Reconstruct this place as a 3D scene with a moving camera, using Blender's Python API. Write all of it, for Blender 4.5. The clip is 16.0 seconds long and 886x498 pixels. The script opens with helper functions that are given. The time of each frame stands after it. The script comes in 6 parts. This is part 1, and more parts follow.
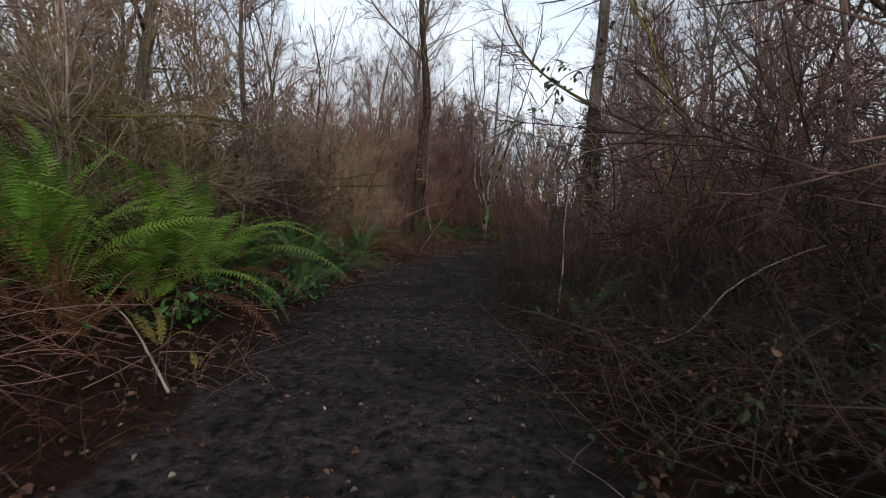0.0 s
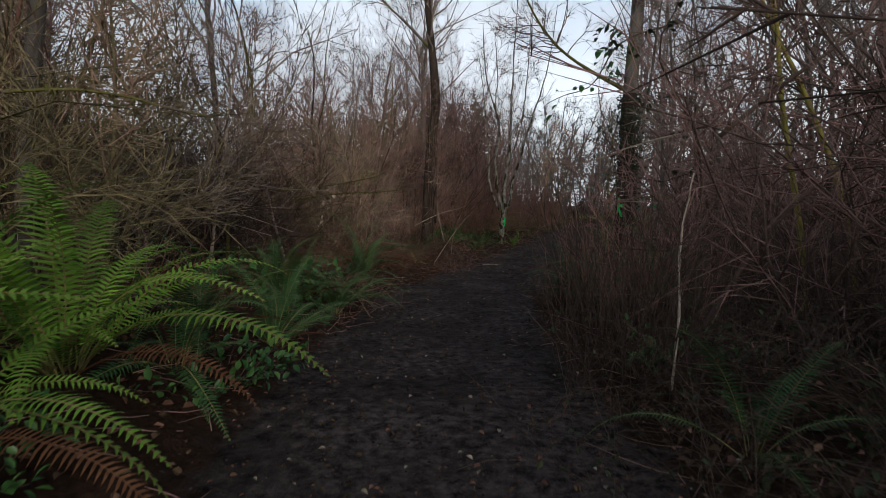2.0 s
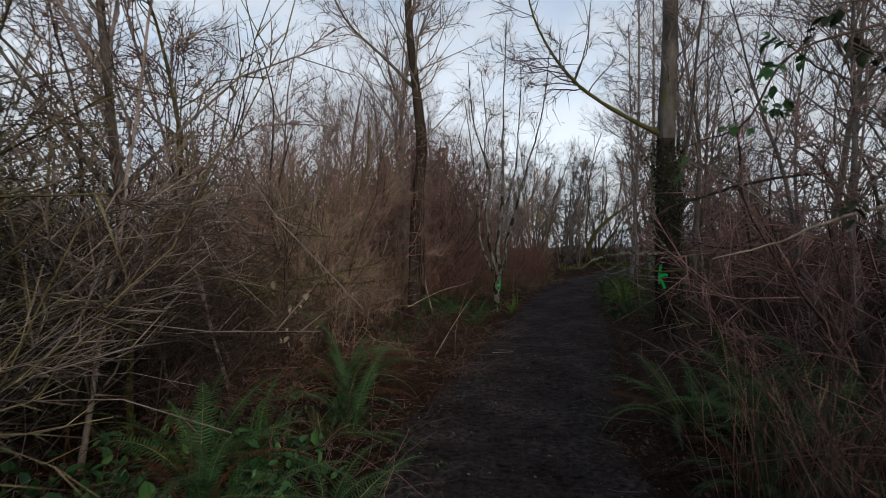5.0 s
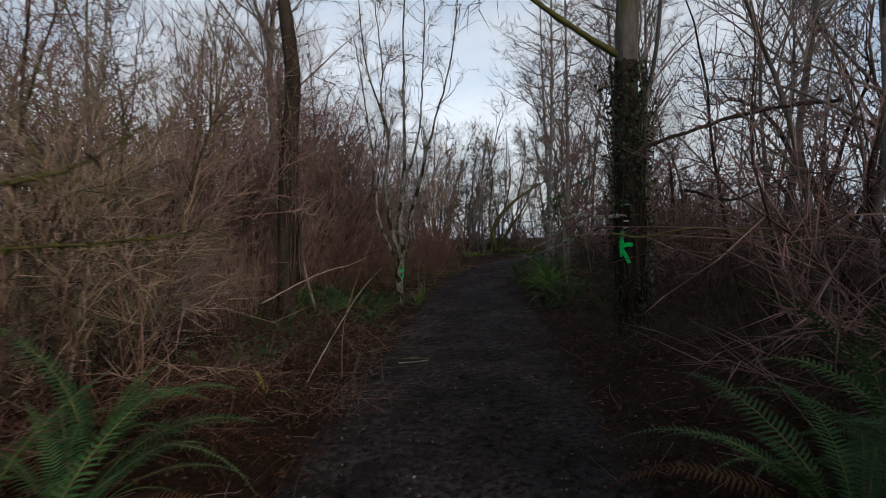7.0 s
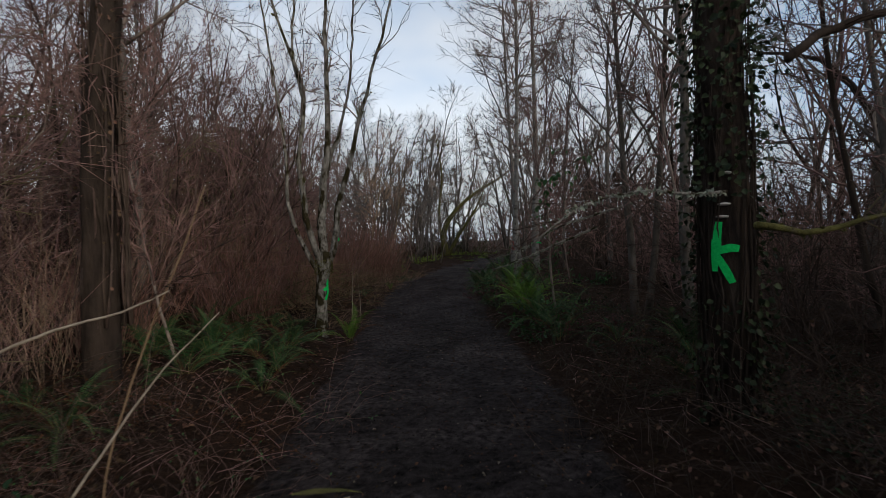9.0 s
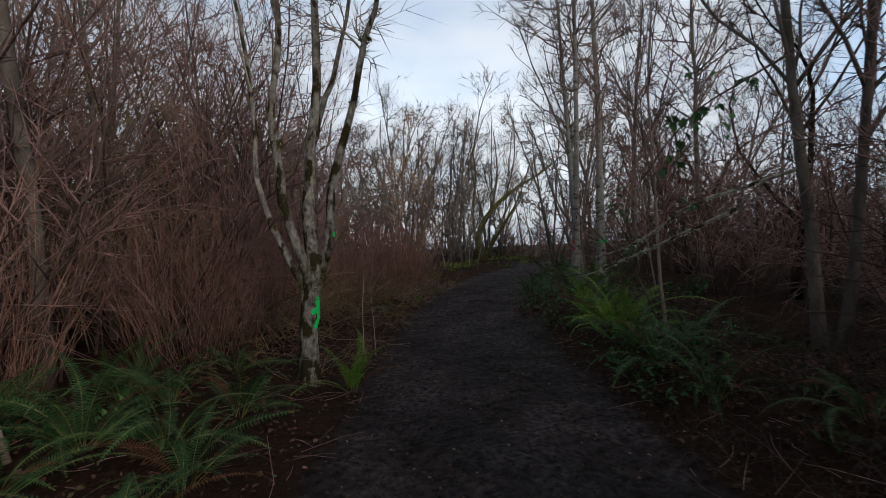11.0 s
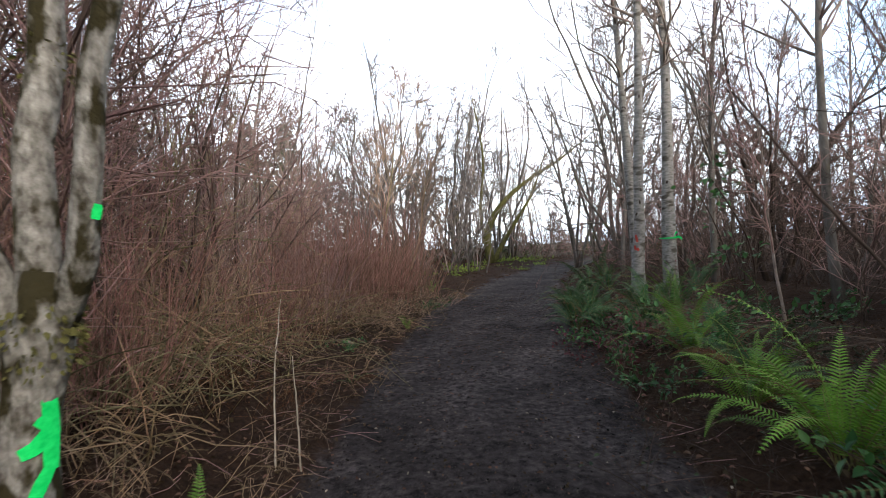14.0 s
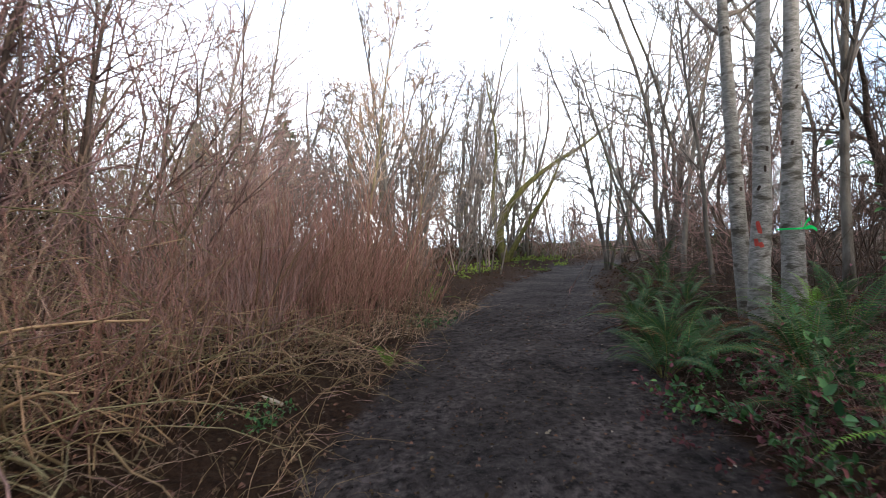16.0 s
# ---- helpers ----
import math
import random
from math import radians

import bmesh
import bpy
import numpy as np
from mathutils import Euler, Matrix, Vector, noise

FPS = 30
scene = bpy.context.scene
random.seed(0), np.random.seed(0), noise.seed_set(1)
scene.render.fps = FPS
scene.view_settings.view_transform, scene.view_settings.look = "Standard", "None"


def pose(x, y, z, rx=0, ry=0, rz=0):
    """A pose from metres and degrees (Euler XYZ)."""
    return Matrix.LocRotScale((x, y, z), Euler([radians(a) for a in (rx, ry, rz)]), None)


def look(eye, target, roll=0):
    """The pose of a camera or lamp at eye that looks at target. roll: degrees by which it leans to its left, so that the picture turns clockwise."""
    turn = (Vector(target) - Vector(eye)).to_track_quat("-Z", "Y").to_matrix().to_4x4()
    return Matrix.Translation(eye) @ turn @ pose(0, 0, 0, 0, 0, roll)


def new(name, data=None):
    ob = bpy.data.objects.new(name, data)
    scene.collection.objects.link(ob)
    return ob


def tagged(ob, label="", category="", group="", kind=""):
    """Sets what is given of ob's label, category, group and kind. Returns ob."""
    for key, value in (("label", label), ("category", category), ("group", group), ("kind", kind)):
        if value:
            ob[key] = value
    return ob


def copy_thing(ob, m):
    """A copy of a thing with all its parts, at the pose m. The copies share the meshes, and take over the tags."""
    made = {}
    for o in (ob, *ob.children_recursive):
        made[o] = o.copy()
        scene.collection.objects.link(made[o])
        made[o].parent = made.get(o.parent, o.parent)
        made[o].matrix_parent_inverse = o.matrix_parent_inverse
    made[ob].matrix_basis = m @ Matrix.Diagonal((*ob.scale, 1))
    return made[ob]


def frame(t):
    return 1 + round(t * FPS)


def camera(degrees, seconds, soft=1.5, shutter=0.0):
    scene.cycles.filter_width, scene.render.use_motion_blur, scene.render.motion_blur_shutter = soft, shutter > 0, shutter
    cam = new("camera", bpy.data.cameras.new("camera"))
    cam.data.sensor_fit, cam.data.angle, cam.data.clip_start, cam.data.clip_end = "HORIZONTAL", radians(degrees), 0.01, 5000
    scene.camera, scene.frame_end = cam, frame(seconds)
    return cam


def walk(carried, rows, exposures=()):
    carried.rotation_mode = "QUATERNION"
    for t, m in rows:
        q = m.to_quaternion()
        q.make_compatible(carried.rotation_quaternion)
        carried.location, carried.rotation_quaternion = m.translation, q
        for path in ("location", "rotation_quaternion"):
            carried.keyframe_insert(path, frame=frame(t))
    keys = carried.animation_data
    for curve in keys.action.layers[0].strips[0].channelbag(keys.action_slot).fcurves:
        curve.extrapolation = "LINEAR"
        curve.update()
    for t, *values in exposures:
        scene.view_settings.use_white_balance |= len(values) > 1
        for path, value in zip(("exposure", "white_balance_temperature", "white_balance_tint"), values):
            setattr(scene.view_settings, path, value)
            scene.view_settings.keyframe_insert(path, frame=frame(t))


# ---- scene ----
cam = camera(82.1, 16.0, soft=0.85, shutter=0.3)
PATH = [
    (0, (1.335, -5.160, 1.457), (1.174, -2.936, 1.248), 2.5),
    (0.5, (1.272, -4.685, 1.453), (1.114, -2.461, 1.248), 2.4),
    (1, (1.158, -4.212, 1.432), (1.005, -1.986, 1.235), 2.8),
    (1.5, (1.028, -3.744, 1.460), (0.864, -1.520, 1.257), 2.8),
    (2, (0.972, -3.245, 1.549), (0.777, -1.023, 1.346), 0.9),
    (2.5, (0.920, -2.857, 1.642), (0.717, -0.634, 1.460), 0.7),
    (3, (0.762, -2.364, 1.673), (0.570, -0.132, 1.662), 1.5),
    (3.2, (0.743, -2.221, 1.698), (0.545, 0.009, 1.780), 1.4),
    (5.3, (-0.142, -0.012, 2.165), (-0.118, 2.228, 2.137), -0.4),
    (5.5, (-0.169, 0.253, 2.136), (-0.110, 2.492, 2.100), -0.4),
    (6, (-0.148, 1.048, 1.991), (-0.019, 3.285, 1.950), -0.9),
    (6.5, (0.002, 1.957, 1.830), (0.246, 4.182, 1.788), -1.1),
    (7, (0.148, 2.975, 1.700), (0.567, 5.176, 1.654), -1.3),
    (7.5, (0.323, 3.950, 1.630), (0.856, 6.125, 1.581), -1.3),
    (8, (0.468, 4.974, 1.651), (1.108, 7.120, 1.604), -1.7),
    (8.5, (0.731, 5.907, 1.695), (1.374, 8.052, 1.649), -1.9),
    (9, (0.953, 6.755, 1.680), (1.603, 8.898, 1.644), -1.9),
    (9.2, (1.119, 7.104, 1.636), (1.760, 9.250, 1.605), -1.5),
    (11.3, (1.690, 10.503, 1.539), (2.195, 12.686, 1.539), -2.7),
    (11.5, (1.708, 10.788, 1.558), (2.205, 12.972, 1.555), -2.5),
    (12, (1.842, 11.388, 1.561), (2.339, 13.573, 1.553), -2.8),
    (12.5, (2.042, 12.030, 1.622), (2.529, 14.216, 1.620), -2.3),
    (13, (2.219, 12.674, 1.572), (2.715, 14.858, 1.570), -3.0),
    (13.5, (2.435, 13.363, 1.551), (2.936, 15.546, 1.548), -2.9),
    (14, (2.692, 13.961, 1.553), (3.194, 16.145, 1.550), -3.2),
    (14.5, (2.869, 14.731, 1.558), (3.373, 16.914, 1.553), -2.8),
    (15, (3.067, 15.475, 1.544), (3.559, 17.661, 1.540), -2.7),
    (15.5, (3.254, 16.295, 1.509), (3.727, 18.484, 1.503), -2.5),
    (16, (3.455, 17.081, 1.476), (3.926, 19.271, 1.467), -2.5),
]
EXPOSURES = [(0.0, -0.9), (3.0, -1.25), (5.5, -1.27), (9.0, -1.3), (11.5, -0.95), (12.5, -0.2), (14.0, 0.55), (16.0, 0.72)]
walk(cam, [(t, look(e, a, r)) for t, e, a, r in PATH], EXPOSURES)

# ---- light ----
world = bpy.data.worlds.new("sky")
scene.world = world
world.use_nodes = True
wn, wl = world.node_tree.nodes, world.node_tree.links
wn.clear()
w_out = wn.new("ShaderNodeOutputWorld")
w_bg = wn.new("ShaderNodeBackground")
w_bg.inputs["Strength"].default_value = 0.125
w_sky = wn.new("ShaderNodeTexSky")
w_sky.sky_type = 'NISHITA'
w_sky.sun_disc = False
w_sky.sun_elevation = radians(22)
w_sky.sun_rotation = radians(158)
w_sky.air_density, w_sky.dust_density = 1.0, 2.0
w_co = wn.new("ShaderNodeTexCoord")
w_map = wn.new("ShaderNodeMapping")
w_map.inputs["Scale"].default_value = (1.0, 1.0, 2.6)
w_noise = wn.new("ShaderNodeTexNoise")
w_noise.inputs["Scale"].default_value = 1.7
w_noise.inputs["Detail"].default_value = 6
w_ramp = wn.new("ShaderNodeValToRGB")
w_ramp.color_ramp.elements[0].position, w_ramp.color_ramp.elements[1].position = 0.3, 0.58
w_mix = wn.new("ShaderNodeMix")
w_mix.data_type = 'RGBA'
w_mix.inputs["A"].default_value = (4.4, 7.0, 10.6, 1)
w_mix.inputs["B"].default_value = (11.5, 12.0, 12.6, 1)
# the cloud is brightest low down
w_sep = wn.new("ShaderNodeSeparateXYZ")
w_high = wn.new("ShaderNodeMapRange")
w_high.inputs["From Min"].default_value, w_high.inputs["From Max"].default_value = 0.05, 0.85
w_high.inputs["To Min"].default_value, w_high.inputs["To Max"].default_value = 1.45, 0.42
w_all = wn.new("ShaderNodeVectorMath")
w_all.operation = 'SCALE'
w_sum = wn.new("ShaderNodeVectorMath")
wl.new(w_co.outputs["Generated"], w_map.inputs["Vector"])
wl.new(w_map.outputs["Vector"], w_noise.inputs["Vector"])
wl.new(w_noise.outputs["Fac"], w_ramp.inputs["Fac"])
wl.new(w_ramp.outputs["Color"], w_mix.inputs["Factor"])
wl.new(w_co.outputs["Generated"], w_sep.inputs["Vector"])
wl.new(w_sep.outputs["Z"], w_high.inputs["Value"])
wl.new(w_mix.outputs["Result"], w_all.inputs[0])
wl.new(w_high.outputs["Result"], w_all.inputs["Scale"])
wl.new(w_all.outputs["Vector"], w_sum.inputs[0])
wl.new(w_sky.outputs["Color"], w_sum.inputs[1])
wl.new(w_sum.outputs["Vector"], w_bg.inputs["Color"])
wl.new(w_bg.outputs["Background"], w_out.inputs["Surface"])

sun = new("sun", bpy.data.lights.new("sun", 'SUN'))
sun.data.energy = 3.2
sun.data.angle = radians(10)
sun.data.color = (1.0, 0.9, 0.78)
SUN_AZ, SUN_EL = radians(158), radians(22)
sun.matrix_world = look((0, 0, 0), (-math.sin(SUN_AZ) * math.cos(SUN_EL), -math.cos(SUN_AZ) * math.cos(SUN_EL), -math.sin(SUN_EL)))


# ---- materials ----
def material(name, dark, light, scale=6.0, rough=0.85, stretch=(1, 1, 1), bump=0.3, bump_scale=40.0, vary=0.25,
             island=0.0, patch=None, patch_scale=3.0, patch_at=0.55, through_light=0.0, spec=0.06):
    """Two-colour noise with a finer grain, per-object variation, optional patches of a third colour and relief."""
    m = bpy.data.materials.new(name)
    m.use_nodes = True
    n, l = m.node_tree.nodes, m.node_tree.links
    b = n["Principled BSDF"]
    b.inputs["Roughness"].default_value = rough
    b.inputs["Specular IOR Level"].default_value = spec
    co = n.new("ShaderNodeTexCoord")
    mp = n.new("ShaderNodeMapping")
    mp.inputs["Scale"].default_value = stretch
    l.new(co.outputs["Object"], mp.inputs["Vector"])
    info = n.new("ShaderNodeObjectInfo")
    t1 = n.new("ShaderNodeTexNoise")
    t1.noise_dimensions = '4D'
    t1.inputs["Scale"].default_value = scale
    t1.inputs["Detail"].default_value = 5
    t1.inputs["Roughness"].default_value = 0.65
    wv = n.new("ShaderNodeMath")
    wv.operation = 'MULTIPLY'
    wv.inputs[1].default_value = 37.0
    l.new(info.outputs["Random"], wv.inputs[0])
    l.new(wv.outputs[0], t1.inputs["W"])
    l.new(mp.outputs["Vector"], t1.inputs["Vector"])
    rp = n.new("ShaderNodeValToRGB")
    rp.color_ramp.elements[0].position, rp.color_ramp.elements[0].color = 0.32, (*dark, 1)
    rp.color_ramp.elements[1].position, rp.color_ramp.elements[1].color = 0.68, (*light, 1)
    l.new(t1.outputs["Fac"], rp.inputs["Fac"])
    col = rp.outputs["Color"]
    if patch:
        t3 = n.new("ShaderNodeTexNoise")
        t3.inputs["Scale"].default_value = patch_scale
        t3.inputs["Detail"].default_value = 4
        l.new(mp.outputs["Vector"], t3.inputs["Vector"])
        r3 = n.new("ShaderNodeValToRGB")
        r3.color_ramp.elements[0].position = patch_at
        r3.color_ramp.elements[1].position = patch_at + 0.08
        l.new(t3.outputs["Fac"], r3.inputs["Fac"])
        mx = n.new("ShaderNodeMix")
        mx.data_type = 'RGBA'
        mx.inputs["B"].default_value = (*patch, 1)
        l.new(r3.outputs["Color"], mx.inputs["Factor"])
        l.new(col, mx.inputs["A"])
        col = mx.outputs["Result"]
    hs = n.new("ShaderNodeHueSaturation")
    mr = n.new("ShaderNodeMapRange")
    mr.inputs["To Min"].default_value, mr.inputs["To Max"].default_value = 1 - vary, 1 + vary
    l.new(info.outputs["Random"], mr.inputs["Value"])
    value = mr.outputs["Result"]
    if island:
        geo = n.new("ShaderNodeNewGeometry")
        mi = n.new("ShaderNodeMapRange")
        mi.inputs["To Min"].default_value, mi.inputs["To Max"].default_value = 1 - island, 1 + island
        l.new(geo.outputs["Random Per Island"], mi.inputs["Value"])
        mm = n.new("ShaderNodeMath")
        mm.operation = 'MULTIPLY'
        l.new(value, mm.inputs[0])
        l.new(mi.outputs["Result"], mm.inputs[1])
        value = mm.outputs[0]
        hv = n.new("ShaderNodeMapRange")
        hv.inputs["To Min"].default_value, hv.inputs["To Max"].default_value = 0.5 + 0.05 * island, 0.5 - 0.05 * island
        l.new(geo.outputs["Random Per Island"], hv.inputs["Value"])
        l.new(hv.outputs["Result"], hs.inputs["Hue"])
    l.new(value, hs.inputs["Value"])
    l.new(col, hs.inputs["Color"])
    l.new(hs.outputs["Color"], b.inputs["Base Color"])
    if bump:
        t2 = n.new("ShaderNodeTexNoise")
        t2.inputs["Scale"].default_value = bump_scale
        t2.inputs["Detail"].default_value = 4
        l.new(mp.outputs["Vector"], t2.inputs["Vector"])
        bp = n.new("ShaderNodeBump")
        bp.inputs["Strength"].default_value = bump
        bp.inputs["Distance"].default_value = 0.02
        l.new(t2.outputs["Fac"], bp.inputs["Height"])
        l.new(bp.outputs["Normal"], b.inputs["Normal"])
    if through_light:
        tr = n.new("ShaderNodeBsdfTranslucent")
        l.new(hs.outputs["Color"], tr.inputs["Color"])
        ms = n.new("ShaderNodeMixShader")
        ms.inputs["Fac"].default_value = through_light
        l.new(b.outputs["BSDF"], ms.inputs[1])
        l.new(tr.outputs["BSDF"], ms.inputs[2])
        l.new(ms.outputs["Shader"], n["Material Output"].inputs["Surface"])
    return m


def ground_material():
    """Trodden mud on the path, brown leaf mould beside it; the mesh's own 'trodden' value says which."""
    m = bpy.data.materials.new("forest_soil")
    m.use_nodes = True
    n, l = m.node_tree.nodes, m.node_tree.links
    b = n["Principled BSDF"]
    b.inputs["Specular IOR Level"].default_value = 0.04
    co = n.new("ShaderNodeTexCoord")

    def noise_ramp(scale, lo, hi, c0, c1, detail=6):
        t = n.new("ShaderNodeTexNoise")
        t.inputs["Scale"].default_value = scale
        t.inputs["Detail"].default_value = detail
        t.inputs["Roughness"].default_value = 0.7
        l.new(co.outputs["Object"], t.inputs["Vector"])
        r = n.new("ShaderNodeValToRGB")
        r.color_ramp.elements[0].position, r.color_ramp.elements[0].color = lo, (*c0, 1)
        r.color_ramp.elements[1].position, r.color_ramp.elements[1].color = hi, (*c1, 1)
        l.new(t.outputs["Fac"], r.inputs["Fac"])
        return r.outputs["Color"]

    def mixed(fac, a, bb):
        x = n.new("ShaderNodeMix")
        x.data_type = 'RGBA'
        l.new(fac, x.inputs["Factor"])
        l.new(a, x.inputs["A"])
        l.new(bb, x.inputs["B"])
        return x.outputs["Result"]

    mud = mixed(noise_ramp(0.9, 0.42, 0.6, (0, 0, 0), (1, 1, 1)),
                noise_ramp(9, 0.36, 0.64, MUD_A, MUD_B), noise_ramp(14, 0.38, 0.64, MUD_C, MUD_D))
    speck = noise_ramp(48, 0.6, 0.68, (0, 0, 0), (0.7, 0.7, 0.7))
    mud = mixed(speck, mud, noise_ramp(5, 0.4, 0.6, (0.13, 0.11, 0.09), (0.2, 0.17, 0.14)))
    mould = mixed(noise_ramp(2.2, 0.42, 0.6, (0, 0, 0), (1, 1, 1)),
                  noise_ramp(22, 0.3, 0.7, (0.011, 0.0068, 0.005), (0.055, 0.032, 0.021)),
                  noise_ramp(26, 0.3, 0.7, (0.015, 0.0088, 0.0062), (0.072, 0.042, 0.027)))
    at = n.new("ShaderNodeAttribute")
    at.attribute_name = "trodden"
    edge = n.new("ShaderNodeTexNoise")
    edge.inputs["Scale"].default_value = 5
    edge.inputs["Detail"].default_value = 5
    l.new(co.outputs["Object"], edge.inputs["Vector"])
    add = n.new("ShaderNodeMath")
    l.new(at.outputs["Fac"], add.inputs[0])
    l.new(edge.outputs["Fac"], add.inputs[1])
    rr = n.new("ShaderNodeMapRange")
    rr.inputs["From Min"].default_value, rr.inputs["From Max"].default_value = 0.85, 1.15
    l.new(add.outputs[0], rr.inputs["Value"])
    l.new(mixed(rr.outputs["Result"], mould, mud), b.inputs["Base Color"])
    t = n.new("ShaderNodeTexNoise")
    t.inputs["Scale"].default_value = 17
    t.inputs["Detail"].default_value = 8
    t.inputs["Roughness"].default_value = 0.7
    l.new(co.outputs["Object"], t.inputs["Vector"])
    bp = n.new("ShaderNodeBump")
    bp.inputs["Strength"].default_value = 1.0
    bp.inputs["Distance"].default_value = 0.09
    l.new(t.outputs["Fac"], bp.inputs["Height"])
    l.new(bp.outputs["Normal"], b.inputs["Normal"])
    rg = n.new("ShaderNodeMapRange")
    rg.inputs["To Min"].default_value, rg.inputs["To Max"].default_value = 0.95, 0.6
    l.new(t.outputs["Fac"], rg.inputs["Value"])
    l.new(rg.outputs["Result"], b.inputs["Roughness"])
    return m


MUD_A, MUD_B, MUD_C, MUD_D = (0.006, 0.005, 0.0048), (0.06, 0.049, 0.048), (0.015, 0.0122, 0.012), (0.13, 0.107, 0.104)
SOIL = ground_material()
CLOD = material("mud_clod", (0.007, 0.0058, 0.0054), (0.045, 0.037, 0.034), 12, 0.9, bump=0.4, bump_scale=90, vary=0, island=0.6)
BARK_GREY = material("grey_bark", (0.06, 0.052, 0.044), (0.18, 0.16, 0.14), 7, 0.9, (1, 1, 0.35), 0.6, 45, 0.2, patch=(0.1, 0.1, 0.04), patch_scale=2.5, patch_at=0.6)
BARK_PALE = material("lichen_bark", (0.05, 0.04, 0.03), (0.36, 0.34, 0.3), 17, 0.9, (1, 1, 0.6), 1.0, 45, 0.1, patch=(0.035, 0.029, 0.014), patch_scale=7.5, patch_at=0.5)
BARK_BIRCH = material("birch_bark", (0.1, 0.093, 0.083), (0.28, 0.268, 0.252), 16, 0.85, (0.8, 0.8, 1.9), 0.9, 34, 0.1, patch=(0.075, 0.068, 0.056), patch_scale=5, patch_at=0.57)
BARK_DARK = material("dark_ivied_bark", (0.016, 0.012, 0.01), (0.06, 0.045, 0.036), 8, 0.95, (1, 1, 0.25), 0.9, 40, 0.1)
MOSSY = material("mossy_bark", (0.06, 0.055, 0.02), (0.14, 0.13, 0.045), 12, 0.95, (1, 1, 0.5), 0.8, 70, 0.15, patch=(0.1, 0.08, 0.06), patch_scale=5, patch_at=0.58)
TWIG_GREY = material("grey_twig", (0.13, 0.102, 0.086), (0.35, 0.285, 0.245), 3, 0.85, bump=0, vary=0.25, island=0.35)
# grey twig made darker: the backlit look of far crowns put into colour
TWIG_GREY_SHADED = material("shaded_grey_twig", (0.075, 0.064, 0.056), (0.21, 0.18, 0.16), 3, 0.85, bump=0, vary=0.25, island=0.35)
TWIG_TAN = material("tan_twig", (0.16, 0.11, 0.078), (0.42, 0.3, 0.215), 3, 0.85, bump=0, vary=0.25, island=0.4)
TWIG_RED = material("red_brown_twig", (0.125, 0.066, 0.05), (0.3, 0.17, 0.13), 3, 0.75, bump=0, vary=0.22, island=0.4)
TWIG_MAROON = material("maroon_twig", (0.13, 0.08, 0.072), (0.31, 0.195, 0.17), 3, 0.75, bump=0, vary=0.22, island=0.35)
# also shade put into colour, on thickets and brambles of the dark bank
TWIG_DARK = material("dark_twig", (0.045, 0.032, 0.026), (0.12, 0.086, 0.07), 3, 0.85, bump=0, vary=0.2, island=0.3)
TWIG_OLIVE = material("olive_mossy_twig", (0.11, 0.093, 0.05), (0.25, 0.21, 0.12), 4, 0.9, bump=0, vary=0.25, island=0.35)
STEM_YELLOW = material("yellow_green_stem", (0.13, 0.115, 0.03), (0.26, 0.225, 0.06), 9, 0.8, (1, 1, 0.4), 0.3, 60)
STRAW = material("dry_straw", (0.16, 0.1, 0.055), (0.38, 0.27, 0.165), 4, 0.8, bump=0, vary=0.2, island=0.4)
STICK = material("bleached_stick", (0.22, 0.18, 0.14), (0.45, 0.39, 0.31), 10, 0.85, (1, 1, 1), 0.4, 60, 0.2)
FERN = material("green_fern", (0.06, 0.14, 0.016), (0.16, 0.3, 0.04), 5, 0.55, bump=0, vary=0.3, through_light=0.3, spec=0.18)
# darker copy of the fern green, with shade put into the colour
FERN_SHADE = material("shade_green_fern", (0.02, 0.06, 0.022), (0.055, 0.12, 0.04), 5, 0.55, bump=0, vary=0.3, through_light=0.25, spec=0.18)
FERN_YELLOW = material("yellowing_fern", (0.2, 0.2, 0.05), (0.42, 0.38, 0.12), 6, 0.6, bump=0, vary=0.2, through_light=0.3)
FERN_DEAD = material("dead_rust_fern", (0.055, 0.027, 0.015), (0.15, 0.074, 0.04), 6, 0.8, bump=0, vary=0.25, through_light=0.2)
RACHIS = material("fern_stalk", (0.1, 0.1, 0.035), (0.2, 0.18, 0.07), 5, 0.6, bump=0)
LEAF_GREEN = material("evergreen_leaf", (0.02, 0.065, 0.022), (0.06, 0.14, 0.04), 6, 0.4, bump=0, vary=0.3, island=0.45, through_light=0.2, spec=0.25)
LEAF_LIME = material("lime_leaf", (0.1, 0.17, 0.03), (0.22, 0.28, 0.06), 6, 0.5, bump=0, vary=0.25, island=0.4, through_light=0.3)
LEAF_IVY = material("ivy_leaf", (0.012, 0.022, 0.01), (0.036, 0.05, 0.02), 6, 0.5, bump=0, vary=0.25, island=0.5, through_light=0.12, spec=0.18)
LEAF_DEAD = material("dead_leaf", (0.04, 0.024, 0.016), (0.15, 0.095, 0.062), 6, 0.85, bump=0, vary=0.3, island=0.55)
LEAF_MAROON = material("maroon_leaf", (0.07, 0.025, 0.03), (0.16, 0.06, 0.06), 6, 0.6, bump=0, vary=0.25, island=0.5, through_light=0.15)
LEAF_PALE = material("pale_dry_leaf", (0.14, 0.11, 0.08), (0.36, 0.31, 0.25), 8, 0.8, bump=0, vary=0.25, island=0.35)
CONIFER = material("fir_needles", (0.045, 0.065, 0.03), (0.11, 0.13, 0.06), 6, 0.7, bump=0, vary=0.25, island=0.4, through_light=0.1)
LICHEN = material("grey_green_lichen", (0.2, 0.23, 0.17), (0.42, 0.45, 0.36), 20, 0.95, bump=0, vary=0.2, island=0.3)
